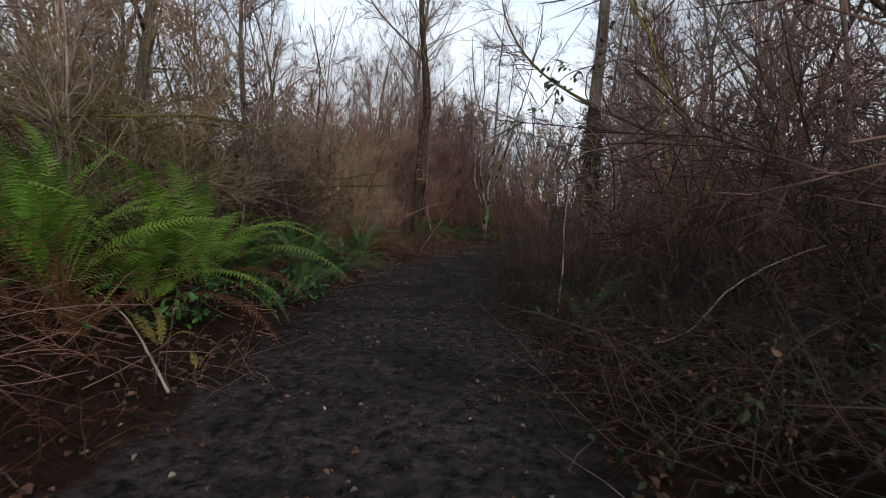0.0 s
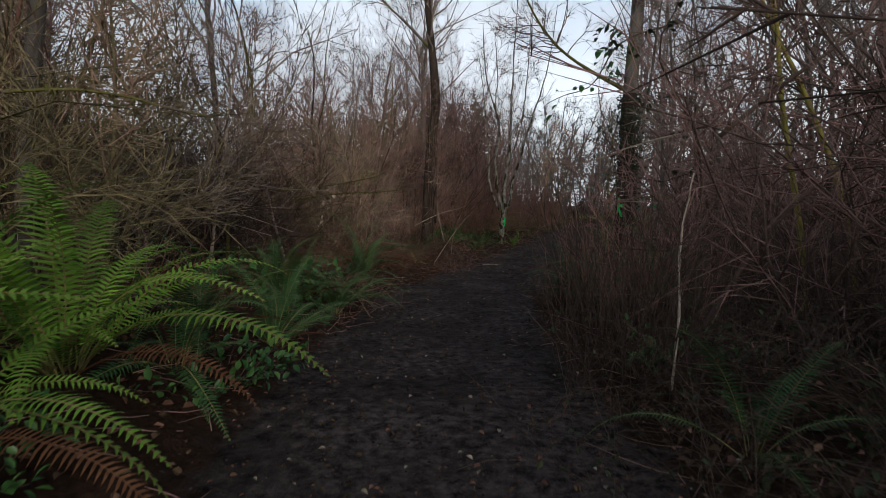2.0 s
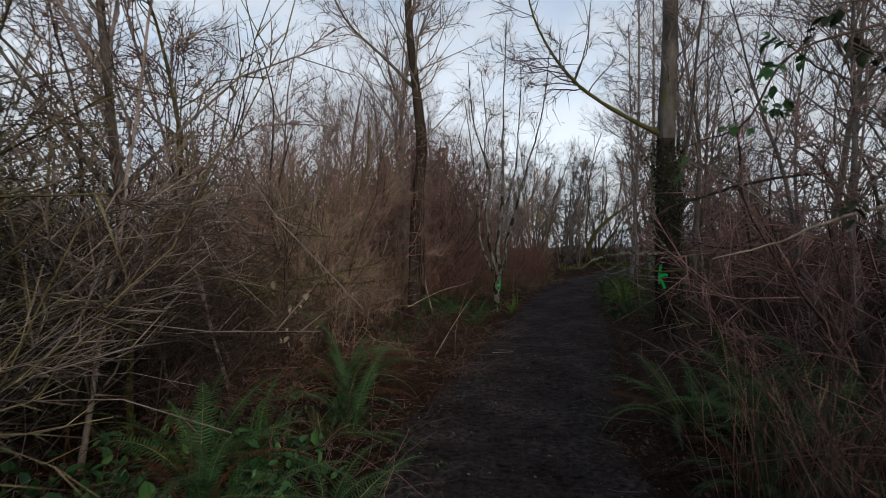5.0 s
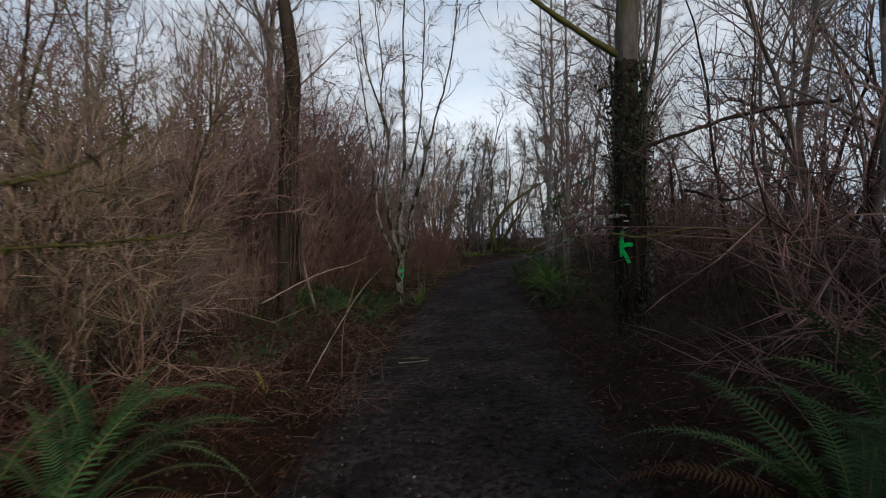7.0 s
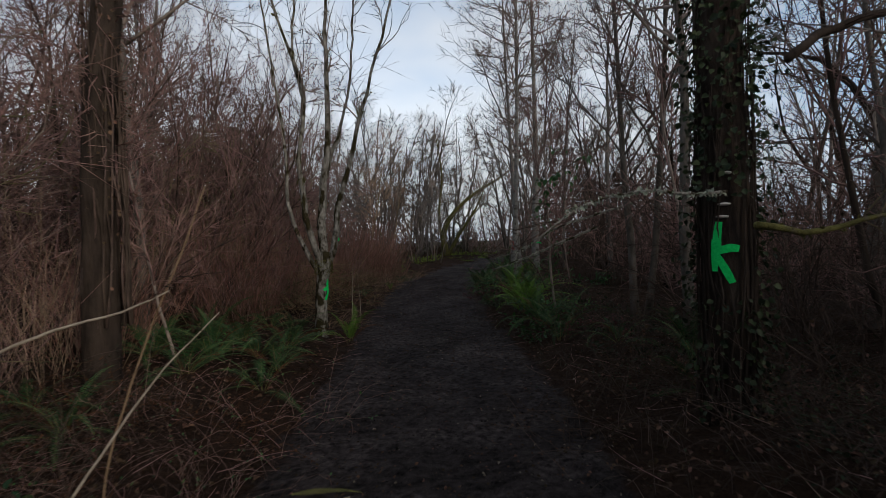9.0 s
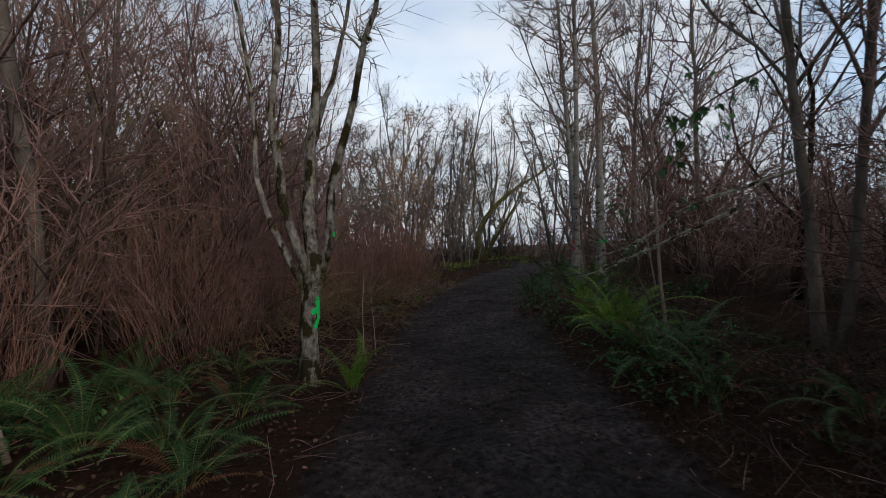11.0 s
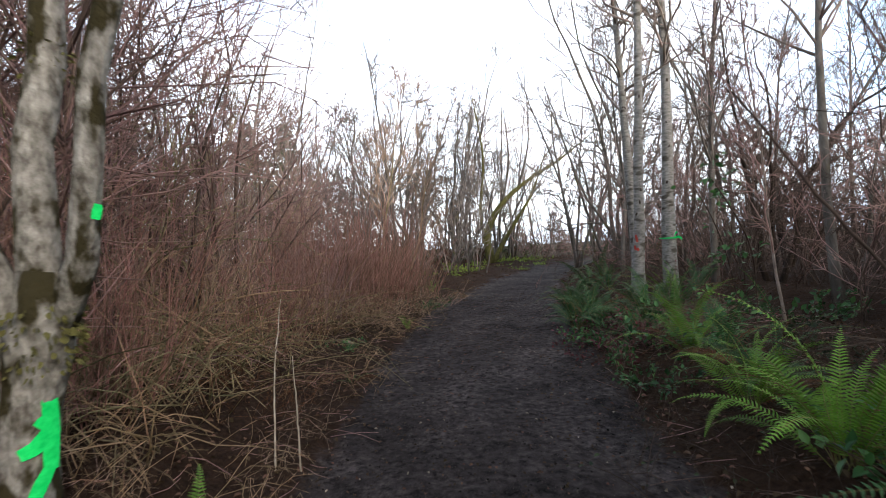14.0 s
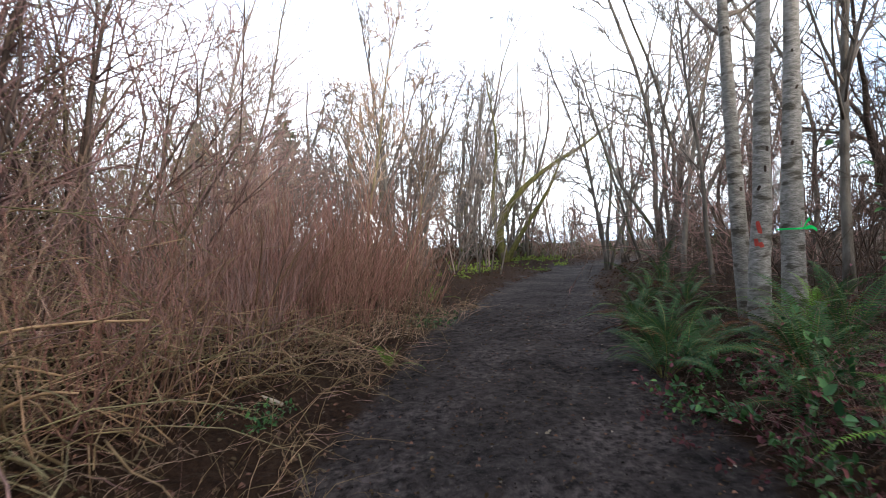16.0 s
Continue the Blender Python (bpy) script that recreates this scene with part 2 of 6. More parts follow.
PAINT_GREEN = material("green_marking_paint", (0.0, 0.52, 0.09), (0.02, 0.72, 0.16), 40, 0.55, bump=0.3, bump_scale=60, vary=0.0)
PAINT_RED = material("red_marking_paint", (0.26, 0.035, 0.03), (0.4, 0.07, 0.05), 40, 0.6, bump=0.3, vary=0.0)
RIBBON = material("green_ribbon", (0.0, 0.5, 0.1), (0.03, 0.68, 0.17), 20, 0.4, bump=0, vary=0.0)
FUNGUS = material("pale_bracket_fungus", (0.4, 0.38, 0.34), (0.6, 0.58, 0.54), 20, 0.8, bump=0.3)


# ---- geometry helpers ----
class Geo:
    """Collects polygons in numpy arrays and makes one mesh of them."""

    def __init__(self):
        self.v, self.f, self.m, self.n = [], [], [], 0

    def add(self, verts, faces, mat=0):
        verts = np.asarray(verts, dtype=np.float64).reshape(-1, 3)
        faces = np.asarray(faces, dtype=np.int64)
        self.v.append(verts)
        self.f.append(faces + self.n)
        self.m.append(np.full(len(faces), mat, dtype=np.int32))
        self.n += len(verts)
        return self

    def mesh(self, name, materials, smooth=True):
        me = bpy.data.meshes.new(name)
        v = np.concatenate(self.v)
        sizes = np.concatenate([np.full(len(f), f.shape[1]) for f in self.f])
        loops = np.concatenate([f.ravel() for f in self.f])
        me.vertices.add(len(v))
        me.vertices.foreach_set("co", v.ravel().astype(np.float32))
        me.loops.add(len(loops))
        me.loops.foreach_set("vertex_index", loops.astype(np.int32))
        me.polygons.add(len(sizes))
        me.polygons.foreach_set("loop_start", np.concatenate([[0], np.cumsum(sizes)[:-1]]).astype(np.int32))
        me.polygons.foreach_set("material_index", np.concatenate(self.m))
        me.polygons.foreach_set("use_smooth", np.full(len(sizes), smooth))
        for mt in materials:
            me.materials.append(mt)
        me.update(calc_edges=True)
        me.validate()
        return me


def unit(a):
    return a / np.maximum(np.linalg.norm(a, axis=-1, keepdims=True), 1e-9)


def sweep(geo, P, R, sides=3, mat=0, rough=0.0, rng=None):
    """Tapered tubes along m paths of n points: P (m, n, 3), R (m, n)."""
    m, n, _ = P.shape
    T = unit(np.gradient(P, axis=1))
    ref = np.where(np.abs(T[:, :1, 2:3]) > 0.8, np.array([[[1.0, 0.0, 0.0]]]), np.array([[[0.0, 0.0, 1.0]]]))
    U = unit(np.cross(T, np.broadcast_to(ref, T.shape)))
    V = np.cross(T, U)
    a = np.arange(sides) * 2 * np.pi / sides
    rad = R[:, :, None] * np.ones(sides)
    if rough:
        rad = rad * (1 + rough * rng.standard_normal(rad.shape))
    ring = P[:, :, None] + (U[:, :, None] * np.cos(a)[:, None] + V[:, :, None] * np.sin(a)[:, None]) * rad[..., None]
    base = (np.arange(m) * n * sides)[:, None, None]
    i = (np.arange(n - 1) * sides)[None, :, None]
    j = np.arange(sides)[None, None, :]
    k = (j + 1) % sides
    quads = np.stack([base + i + j, base + i + k, base + i + sides + k, base + i + sides + j], -1)
    geo.add(ring, quads.reshape(-1, 4), mat)
    ends = np.arange(sides)[None, ::-1] + (np.arange(m) * n * sides)[:, None]
    geo.f.append(ends + geo.n - m * n * sides)
    geo.m.append(np.full(m, mat, dtype=np.int32))
    tips = np.arange(sides)[None, :] + (np.arange(m) * n * sides + (n - 1) * sides)[:, None]
    geo.f.append(tips + geo.n - m * n * sides)
    geo.m.append(np.full(m, mat, dtype=np.int32))


def spikes(geo, start, way, length, r, mat=0):
    """Pointed three-sided twigs."""
    m = len(start)
    d = unit(np.asarray(way))
    u = unit(np.cross(d, np.array([0.31, 0.52, 0.8])))
    w = np.cross(d, u)
    a = np.arange(3) * 2.0944
    ring = start[:, None] + (u[:, None] * np.cos(a)[:, None] + w[:, None] * np.sin(a)[:, None]) * (np.asarray(r) * np.ones(m))[:, None, None]
    v = np.concatenate([ring, (start + d * (np.asarray(length) * np.ones(m))[:, None])[:, None]], 1)
    b = np.arange(m)[:, None, None] * 4
    geo.add(v, (b + np.array([[[0, 1, 3], [1, 2, 3], [2, 0, 3]]])).reshape(-1, 3), mat)


def wander(rng, start, way, length, n, bend=0.15, up=0.0):
    """m winding paths of n points."""
    p, d = np.array(start, dtype=float), unit(np.array(way, dtype=float))
    step = (np.asarray(length, dtype=float) * np.ones(len(p)) / (n - 1))[:, None]
    out = [p.copy()]
    for _ in range(n - 1):
        d = unit(d + rng.normal(0, bend, p.shape) + np.array([0, 0, up]))
        p = p + d * step
        out.append(p.copy())
    return np.stack(out, 1)


def taper(m, n, r0, r1):
    t = np.linspace(0, 1, n)
    r0 = np.asarray(r0, dtype=float) * np.ones(m)
    r1 = np.asarray(r1, dtype=float) * np.ones(m)
    return r0[:, None] * (1 - t) + r1[:, None] * t


def spawn(rng, P, R, count, lo, hi, angle, spread=0.2):
    """Where count side shoots leave the paths P: start, way, the radius there and how far along."""
    m, n, _ = P.shape
    i = rng.integers(0, m, count)
    s = rng.uniform(lo, hi, count) * (n - 1)
    k = np.minimum(s.astype(int), n - 2)
    f = (s - k)[:, None]
    start = P[i, k] * (1 - f) + P[i, k + 1] * f
    t = unit(P[i, k + 1] - P[i, k])
    side = unit(np.cross(t, rng.standard_normal((count, 3))))
    a = rng.normal(angle, spread, count)[:, None]
    return start, t * np.cos(a) + side * np.sin(a), R[i, k] * (1 - f[:, 0]) + R[i, k + 1] * f[:, 0], s / (n - 1)


def leaves(geo, pos, way, up, length, ratio=0.5, mat=0, fold=0.15):
    """Folded six-cornered leaves."""
    pos, way = np.asarray(pos), unit(np.asarray(way))
    side = unit(np.cross(way, up))
    nor = np.cross(side, way)
    L = np.asarray(length)[:, None] * np.ones((len(pos), 1))
    w = L * ratio * 0.5
    v = np.stack([pos, pos + way * L * 0.3 + side * w + nor * w * fold * 2, pos + way * L * 0.65 + side * w * 0.85 + nor * w * fold * 2,
                  pos + way * L - nor * L * 0.12, pos + way * L * 0.65 - side * w * 0.85 + nor * w * fold * 2, pos + way * L * 0.3 - side * w + nor * w * fold * 2], 1)
    b = np.arange(len(pos))[:, None] * 6
    geo.add(v, np.concatenate([b + np.array([[0, 1, 2, 3]]), b + np.array([[0, 3, 4, 5]])]), mat)


def part(name, geo, materials, parent, label="", smooth=True, kind=""):
    me = geo if isinstance(geo, bpy.types.Mesh) else geo.mesh(name, materials if isinstance(materials, (list, tuple)) else [materials], smooth)
    ob = new(name, me)
    ob.parent = parent
    return tagged(ob, label, kind=kind)


def curve_through(points, radii, n):
    """One smooth path of n points through a few given ones."""
    p, r = np.array(points, dtype=float), np.array(radii, dtype=float)
    s = np.concatenate([[0], np.cumsum(np.linalg.norm(np.diff(p, axis=0), axis=1))])
    m = np.gradient(p, s, axis=0, edge_order=1)
    u = np.linspace(0, s[-1], n)
    k = np.clip(np.searchsorted(s, u, side="right") - 1, 0, len(s) - 2)
    h = (s[k + 1] - s[k])[:, None]
    t = ((u - s[k]) / h[:, 0])[:, None]
    q = (2 * t**3 - 3 * t**2 + 1) * p[k] + (t**3 - 2 * t**2 + t) * h * m[k] + (-2 * t**3 + 3 * t**2) * p[k + 1] + (t**3 - t**2) * h * m[k + 1]
    return q[None], np.interp(u, s, r)[None]


# ---- the lie of the land ----
LAND_Y = [-60, -8, -2.5, 0, 2, 6, 11, 18, 20, 24, 40, 300]
LAND_Z = [0.42, 0.42, 0.41, 0.3, 0.15, 0.02, -0.1, -0.07, 0.05, 0.27, 0.45, 0.45]
WAY_Y = [-60, -6, -3, -1, 0.7, 3, 5.5, 7.3, 11.7, 14.9, 17, 20.5, 23.5, 30, 35, 38, 40, 300]
WAY_X = [1.6, 1.2, 0.9, 0.75, 0.58, 0.45, 0.6, 1.1, 2.35, 3.2, 3.65, 4.75, 5.85, 9.1, 12.6, 16.0, 21, 900]
WAY_W = [2.2, 2.1, 2.0, 2.15, 2.25, 2.3, 2.35, 2.5, 2.8, 2.8, 2.75, 2.75, 2.7, 2.35, 2.1, 1.9, 1.8, 1.8]


def beside(x, y):
    """Metres outside the path's edge (negative on the path), and the side: -1 left, 1 right."""
    c = np.interp(y, WAY_Y, WAY_X)
    slope = (np.interp(np.asarray(y) + 0.5, WAY_Y, WAY_X) - np.interp(np.asarray(y) - 0.5, WAY_Y, WAY_X))
    q = (x - c) / np.sqrt(1 + slope**2)
    return np.abs(q) - np.interp(y, WAY_Y, WAY_W) / 2, np.sign(q)


def land(x, y):
    d, s = beside(x, y)
    d = float(d)
    z = float(np.interp(y, LAND_Y, LAND_Z))
    k = min(max(d / 1.1, 0.0), 1.0)
    k = k * k * (3 - 2 * k)
    raised = 0.2 if y < 1.5 and s < 0 else 0.0
    if s < 0 and 1.5 <= y < 4:
        raised = 0.2 * (4 - y) / 2.5
    z += k * (0.26 + raised + 0.22 * noise.noise((x * 0.35, y * 0.35, 3.1)))
    return z + 0.04 * noise.noise((x * 1.1, y * 1.1, 7.7))


def grid_lines(lo, hi, step, far_lo, far_hi):
    mid = np.arange(lo, hi + step / 2, step)
    out = step * 1.22 ** np.arange(1, 70)
    a = lo - np.cumsum(out)
    b = hi + np.cumsum(out)
    a, b = a[a > far_lo], b[b < far_hi]
    return np.concatenate([a[::-1], mid, b])


def build_ground():
    xs, ys = grid_lines(-2.6, 9.2, 0.09, -400, 400), grid_lines(-5.6, 25, 0.1, -400, 500)
    nx, ny = len(xs), len(ys)
    co = np.zeros((ny, nx, 3))
    tread = np.zeros((ny, nx))
    for j, y in enumerate(ys):
        d, _ = beside(xs, np.full(nx, y))
        tread[j] = np.clip(0.5 - d / 0.5, 0, 1)
        for i, x in enumerate(xs):
            z = land(x, y)
            if -8 < x < 14 and -8 < y < 32:
                rough = 0.018 if d[i] < 0 else 0.035
                z += rough * (noise.noise((x * 6, y * 6, 0.5)) + 0.6 * noise.noise((x * 14, y * 14, 4.5)))
                if d[i] < 0:
                    z -= 0.035 * max(0.0, noise.noise((x * 1.6, y * 0.7, 12.0)))
            co[j, i] = (x, y, z)
    idx = np.arange(nx * ny).reshape(ny, nx)
    f = np.stack([idx[:-1, :-1], idx[:-1, 1:], idx[1:, 1:], idx[1:, :-1]], -1).reshape(-1, 4)
    me = Geo().add(co, f).mesh("ground", [SOIL])
    me.attributes.new("trodden", 'FLOAT', 'POINT').data.foreach_set("value", tread.ravel().astype(np.float32))
    ob = new("ground", me)
    tagged(ob, "dark trodden mud path through brown leaf mould", "ground", kind="structure")


build_ground()


# the line that people walk, kept clear of stems
TRACK_Y = [-8, -5.2, -2.2, 0, 3, 7, 11, 17, 20]
TRACK_X = [1.5, 1.34, 0.75, -0.14, 0.15, 1.1, 1.75, 3.45, 4.6]


def off_track(x, y):
    return abs(x - float(np.interp(y, TRACK_Y, TRACK_X))) if y < 20 else 9.0


def stand(ob, x, y, turn=0.0, scale=1.0, sink=0.03, tilt=(0, 0)):
    """The pose of a thing standing on the land."""
    return Matrix.LocRotScale((x, y, land(x, y) - sink), Euler((tilt[0], tilt[1], turn)), (scale, scale, scale))


def scatter(proto, places, first=True):
    """Puts the prototype at the first place and copies of it at the others. Places: x, y, turn, scale, tilt x, tilt y."""
    for i, (x, y, turn, scale, tx, ty) in enumerate(places):
        m = stand(proto, x, y, turn, scale, 0.04, (tx, ty))
        if i == 0:
            proto_pose = m
        else:
            copy_thing(proto, m)
    if places:
        proto.matrix_basis = proto_pose


# ---- trees and shrubs ----
def slender_tree(rng, name, height, r0, limbs, twigs, bark, twig_mat, label, angle=0.6, first=0.25, lean=0.05, thick=1.0):
    top = tagged(new(name), label, "tree", "woodland trees")
    g = Geo()
    P = wander(rng, [(0, 0, -0.1)], [(rng.normal(0, lean), rng.normal(0, lean), 1)], height, 14, 0.05, 0.02)
    R = taper(1, 14, r0, 0.006)
    R[:, 0] *= 1.35
    sweep(g, P, R, 7, 0, 0.04, rng)
    part("trunk", g, [bark], top)
    g = Geo()
    s, w, r, at = spawn(rng, P, R, limbs, first, 0.95, angle, 0.15)
    w = unit(w + np.array([0, 0, 0.25]))
    ln = height * (0.13 + 0.3 * (1 - at)) * rng.uniform(0.6, 1.15, limbs)
    LP = wander(rng, s, w, ln, 6, 0.13, 0.06)
    LR = taper(limbs, 6, np.minimum(r * 0.55, 0.03), 0.003)
    sweep(g, LP, LR, 4)
    n2 = limbs * 5
    s, w, r, at = spawn(rng, LP, LR, n2, 0.2, 0.95, 0.7, 0.2)
    SP = wander(rng, s, w, rng.uniform(0.3, 1.1, n2) * height / 9, 3, 0.2, 0.05)
    SR = taper(n2, 3, np.minimum(r * 0.6, 0.009) * thick, 0.0025 * thick)
    sweep(g, SP, SR, 3)
    s, w, r, at = spawn(rng, SP, SR, twigs, 0.1, 1.0, 0.7, 0.25)
    spikes(g, s, w, rng.uniform(0.15, 0.55, twigs), 0.0042 * thick)
    part("crown", g, [twig_mat], top)
    return top


def branchy_tree(rng, name, height, stems, r0, per_stem, bark, twig_mat, label, group, spread=0.18, crook=0.14, thick=1.0, first=0.2):
    """A crooked many-branched bare tree: stems, rising boughs, side branches and twigs."""
    top = tagged(new(name), label, "tree", group)
    a = rng.uniform(0, 2 * np.pi, stems)
    start = np.stack([np.cos(a) * 0.12, np.sin(a) * 0.12, np.full(stems, -0.12)], 1) if stems > 1 else np.array([[0, 0, -0.12]])
    q = rng.uniform(0.2, 1.0, stems) * spread
    P = wander(rng, start, np.stack([np.cos(a) * q, np.sin(a) * q, np.ones(stems)], 1), height * rng.uniform(0.7, 1.05, stems), 12, crook, 0.05)
    R = taper(stems, 12, rng.uniform(0.7, 1.15, stems) * r0, 0.009 * thick)
    for k in range(stems):
        g = Geo()
        sweep(g, P[k:k + 1], R[k:k + 1], 6, 0, 0.05, rng)
        part("stem", g, [bark], top)
    g = Geo()
    n1 = stems * per_stem
    s, w, r, at = spawn(rng, P, R, n1, first, 0.97, 0.75, 0.25)
    BP = wander(rng, s, w, height * (0.07 + 0.27 * (1 - at)) * rng.uniform(0.6, 1.25, n1), 7, 0.24, 0.1)
    BR = taper(n1, 7, np.minimum(r * 0.5, 0.015 * thick), 0.006 * thick)
    sweep(g, BP, BR, 4)
    n2 = n1 * 6
    s, w, r, at = spawn(rng, BP, BR, n2, 0.15, 1.0, 0.75, 0.25)
    SP = wander(rng, s, w, height * rng.uniform(0.03, 0.1, n2), 4, 0.26, 0.06)
    SR = taper(n2, 4, np.minimum(r * 0.7, 0.008 * thick), 0.0045 * thick)
    sweep(g, SP, SR, 3)
    n3 = n2 * 3
    s, w, r, at = spawn(rng, SP, SR, n3, 0.1, 1.0, 0.7, 0.25)
    spikes(g, s, w, height * rng.uniform(0.015, 0.055, n3), 0.006 * thick)
    part("crown", g, [twig_mat], top)
    return top


def fallen_canes(rng, x, y, canes, lo, hi, length, mats, label):
    """A clump of long canes fallen over to one side, the stoutest ones apart from the mass of thin ones."""
    top = tagged(new("fallen_cane_clump"), label, "dead stems", "fallen cane clumps")
    top.matrix_basis = pose(x, y, land(x, y))
    a = rng.uniform(lo, hi, canes)
    start = np.stack([rng.normal(0, 0.35, canes), rng.normal(0, 0.35, canes), rng.uniform(0.0, 0.25, canes)], 1)
    way = np.stack([np.cos(a), np.sin(a), rng.uniform(0.2, 1.5, canes)], 1)
    P = wander(rng, start, way, length * rng.uniform(0.5, 1.2, canes), 9, 0.05, -0.1)
    P[..., 2] = np.maximum(P[..., 2], 0.03)
    R = taper(canes, 9, rng.uniform(0.5, 1.3, canes) * 0.01, 0.0035)
    stout = canes // 5
    R[:stout] *= 1.7
    for k in range(stout):
        g = Geo()
        sweep(g, P[k:k + 1], R[k:k + 1], 5, 0, 0.06, rng)
        part("cane", g, [mats[k % len(mats)]], top)
    rest = np.array_split(np.arange(stout, canes), len(mats))
    for k, m in enumerate(mats):
        g = Geo()
        sweep(g, P[rest[k]], R[rest[k]], 3)
        s, w, r, at = spawn(rng, P[rest[k]], R[rest[k]], len(rest[k]) * 3, 0.2, 1.0, 0.6, 0.25)
        spikes(g, s, w, rng.uniform(0.1, 0.5, len(s)), 0.003)
        part("cane_mass", g, [m], top, kind="stuff")
    return top


def thicket_shrub(rng, name, height, spread, stems, branches, twigs, stem_mat, twig_mat, label, category="shrub", group="", lean=(0, 0), r=0.014, droop=0.0, nod=0.05, thick=1.0, bend=0.12, split=True):
    """A many-stemmed bare shrub."""
    top = tagged(new(name), label, category, group or "bare shrubs")
    g = Geo()
    a = rng.uniform(0, 2 * np.pi, stems)
    q = np.sqrt(rng.uniform(0, 1, stems)) * spread * 0.35
    start = np.stack([np.cos(a) * q, np.sin(a) * q, np.full(stems, -0.08)], 1)
    out = rng.uniform(0.05, 0.55, stems) * spread / height
    way = np.stack([np.cos(a) * out + lean[0], np.sin(a) * out + lean[1], np.ones(stems)], 1)
    P = wander(rng, start, way, height * rng.uniform(0.55, 1.1, stems), 7, bend, 0.05 - droop)
    R = taper(stems, 7, rng.uniform(0.6, 1.3, stems) * r, 0.003 * thick)
    if split:
        for k in range(stems):
            g = Geo()
            sweep(g, P[k:k + 1], R[k:k + 1], 4)
            part("stem", g, [stem_mat], top)
    else:
        sweep(g, P, R, 4)
        part("stem_mass", g, [stem_mat], top, kind="stuff")
    g = Geo()
    s, w, rr, at = spawn(rng, P, R, branches, 0.1, 0.97, 0.7, 0.3)
    BP = wander(rng, s, w, height * rng.uniform(0.1, 0.36, branches), 3, 0.25, nod)
    BR = taper(branches, 3, np.minimum(rr * 0.6, 0.007) * thick, 0.0024 * thick)
    sweep(g, BP, BR, 3)
    s, w, rr, at = spawn(rng, BP, BR, twigs, 0.1, 1.0, 0.65, 0.25)
    spikes(g, s, w, height * rng.uniform(0.04, 0.16, twigs), 0.0038 * thick)
    part("twig_mass", g, [twig_mat], top, kind="stuff")
    return top


def wand_shrub(rng, name, height, spread, stems, twigs, mat, label):
    """A dense clump of thin upright wands."""
    top = tagged(new(name), label, "shrub", "wand shrubs")
    g = Geo()
    a = rng.uniform(0, 2 * np.pi, stems)
    q = np.sqrt(rng.uniform(0, 1, stems)) * spread * 0.5
    start = np.stack([np.cos(a) * q, np.sin(a) * q, np.full(stems, -0.06)], 1)
    way = np.stack([np.cos(a) * q * 0.4 + rng.normal(0, 0.2, stems), np.sin(a) * q * 0.4 + rng.normal(0, 0.2, stems), np.ones(stems)], 1)
    P = wander(rng, start, way, height * rng.uniform(0.35, 1.1, stems), 5, 0.1, 0.0)
    R = taper(stems, 5, rng.uniform(0.7, 1.3, stems) * 0.0055, 0.0022)
    sweep(g, P, R, 3)
    part("stem_mass", g, [mat], top, kind="stuff")
    g = Geo()
    s, w, rr, at = spawn(rng, P, R, twigs, 0.3, 1.0, 0.5, 0.2)
    spikes(g, s, w + np.array([0, 0, 0.2]), height * rng.uniform(0.08, 0.24, twigs), 0.0036)
    part("twig_mass", g, [mat], top, kind="stuff")
    return top


def cane_tangle(rng, name, height, spread, canes, sprigs, mat, label, category="brambles", r=0.0034, leaf=None, leaf_count=0):
    """Arching canes that spring up and fall over."""
    top = tagged(new(name), label, category, "low tangles")
    g = Geo()
    a = rng.uniform(0, 2 * np.pi, canes)
    q = np.sqrt(rng.uniform(0, 1, canes)) * spread * 0.5
    start = np.stack([np.cos(a) * q, np.sin(a) * q, np.full(canes, -0.03)], 1)
    b = rng.uniform(0, 2 * np.pi, canes)
    way = np.stack([np.cos(b) * 0.7, np.sin(b) * 0.7, rng.uniform(0.5, 1.6, canes)], 1)
    P = wander(rng, start, way, height * rng.uniform(0.6, 1.6, canes), 6, 0.18, -0.24)
    P[..., 2] = np.maximum(P[..., 2], 0.0) + P[:, :1, 2] * 0
    R = taper(canes, 6, rng.uniform(0.6, 1.4, canes) * r, 0.0015)
    sweep(g, P, R, 3)
    part("cane_mass", g, [mat], top, kind="stuff")
    g = Geo()
    s, w, rr, at = spawn(rng, P, R, sprigs, 0.1, 1.0, 0.8, 0.3)
    spikes(g, s, w, height * rng.uniform(0.1, 0.4, sprigs), r * 0.55)
    part("sprig_mass", g, [mat], top, kind="stuff")
    if leaf_count:
        g = Geo()
        s, w, rr, at = spawn(rng, P, R, leaf_count, 0.15, 1.0, 0.9, 0.3)
        leaves(g, s, w + np.array([0, 0, -0.1]), rng.standard_normal((leaf_count, 3)) * 0.4 + np.array([0, 0, 1]), rng.uniform(0.018, 0.045, leaf_count), 0.6)
        part("leaf_mass", g, [leaf], top, kind="stuff")
    return top


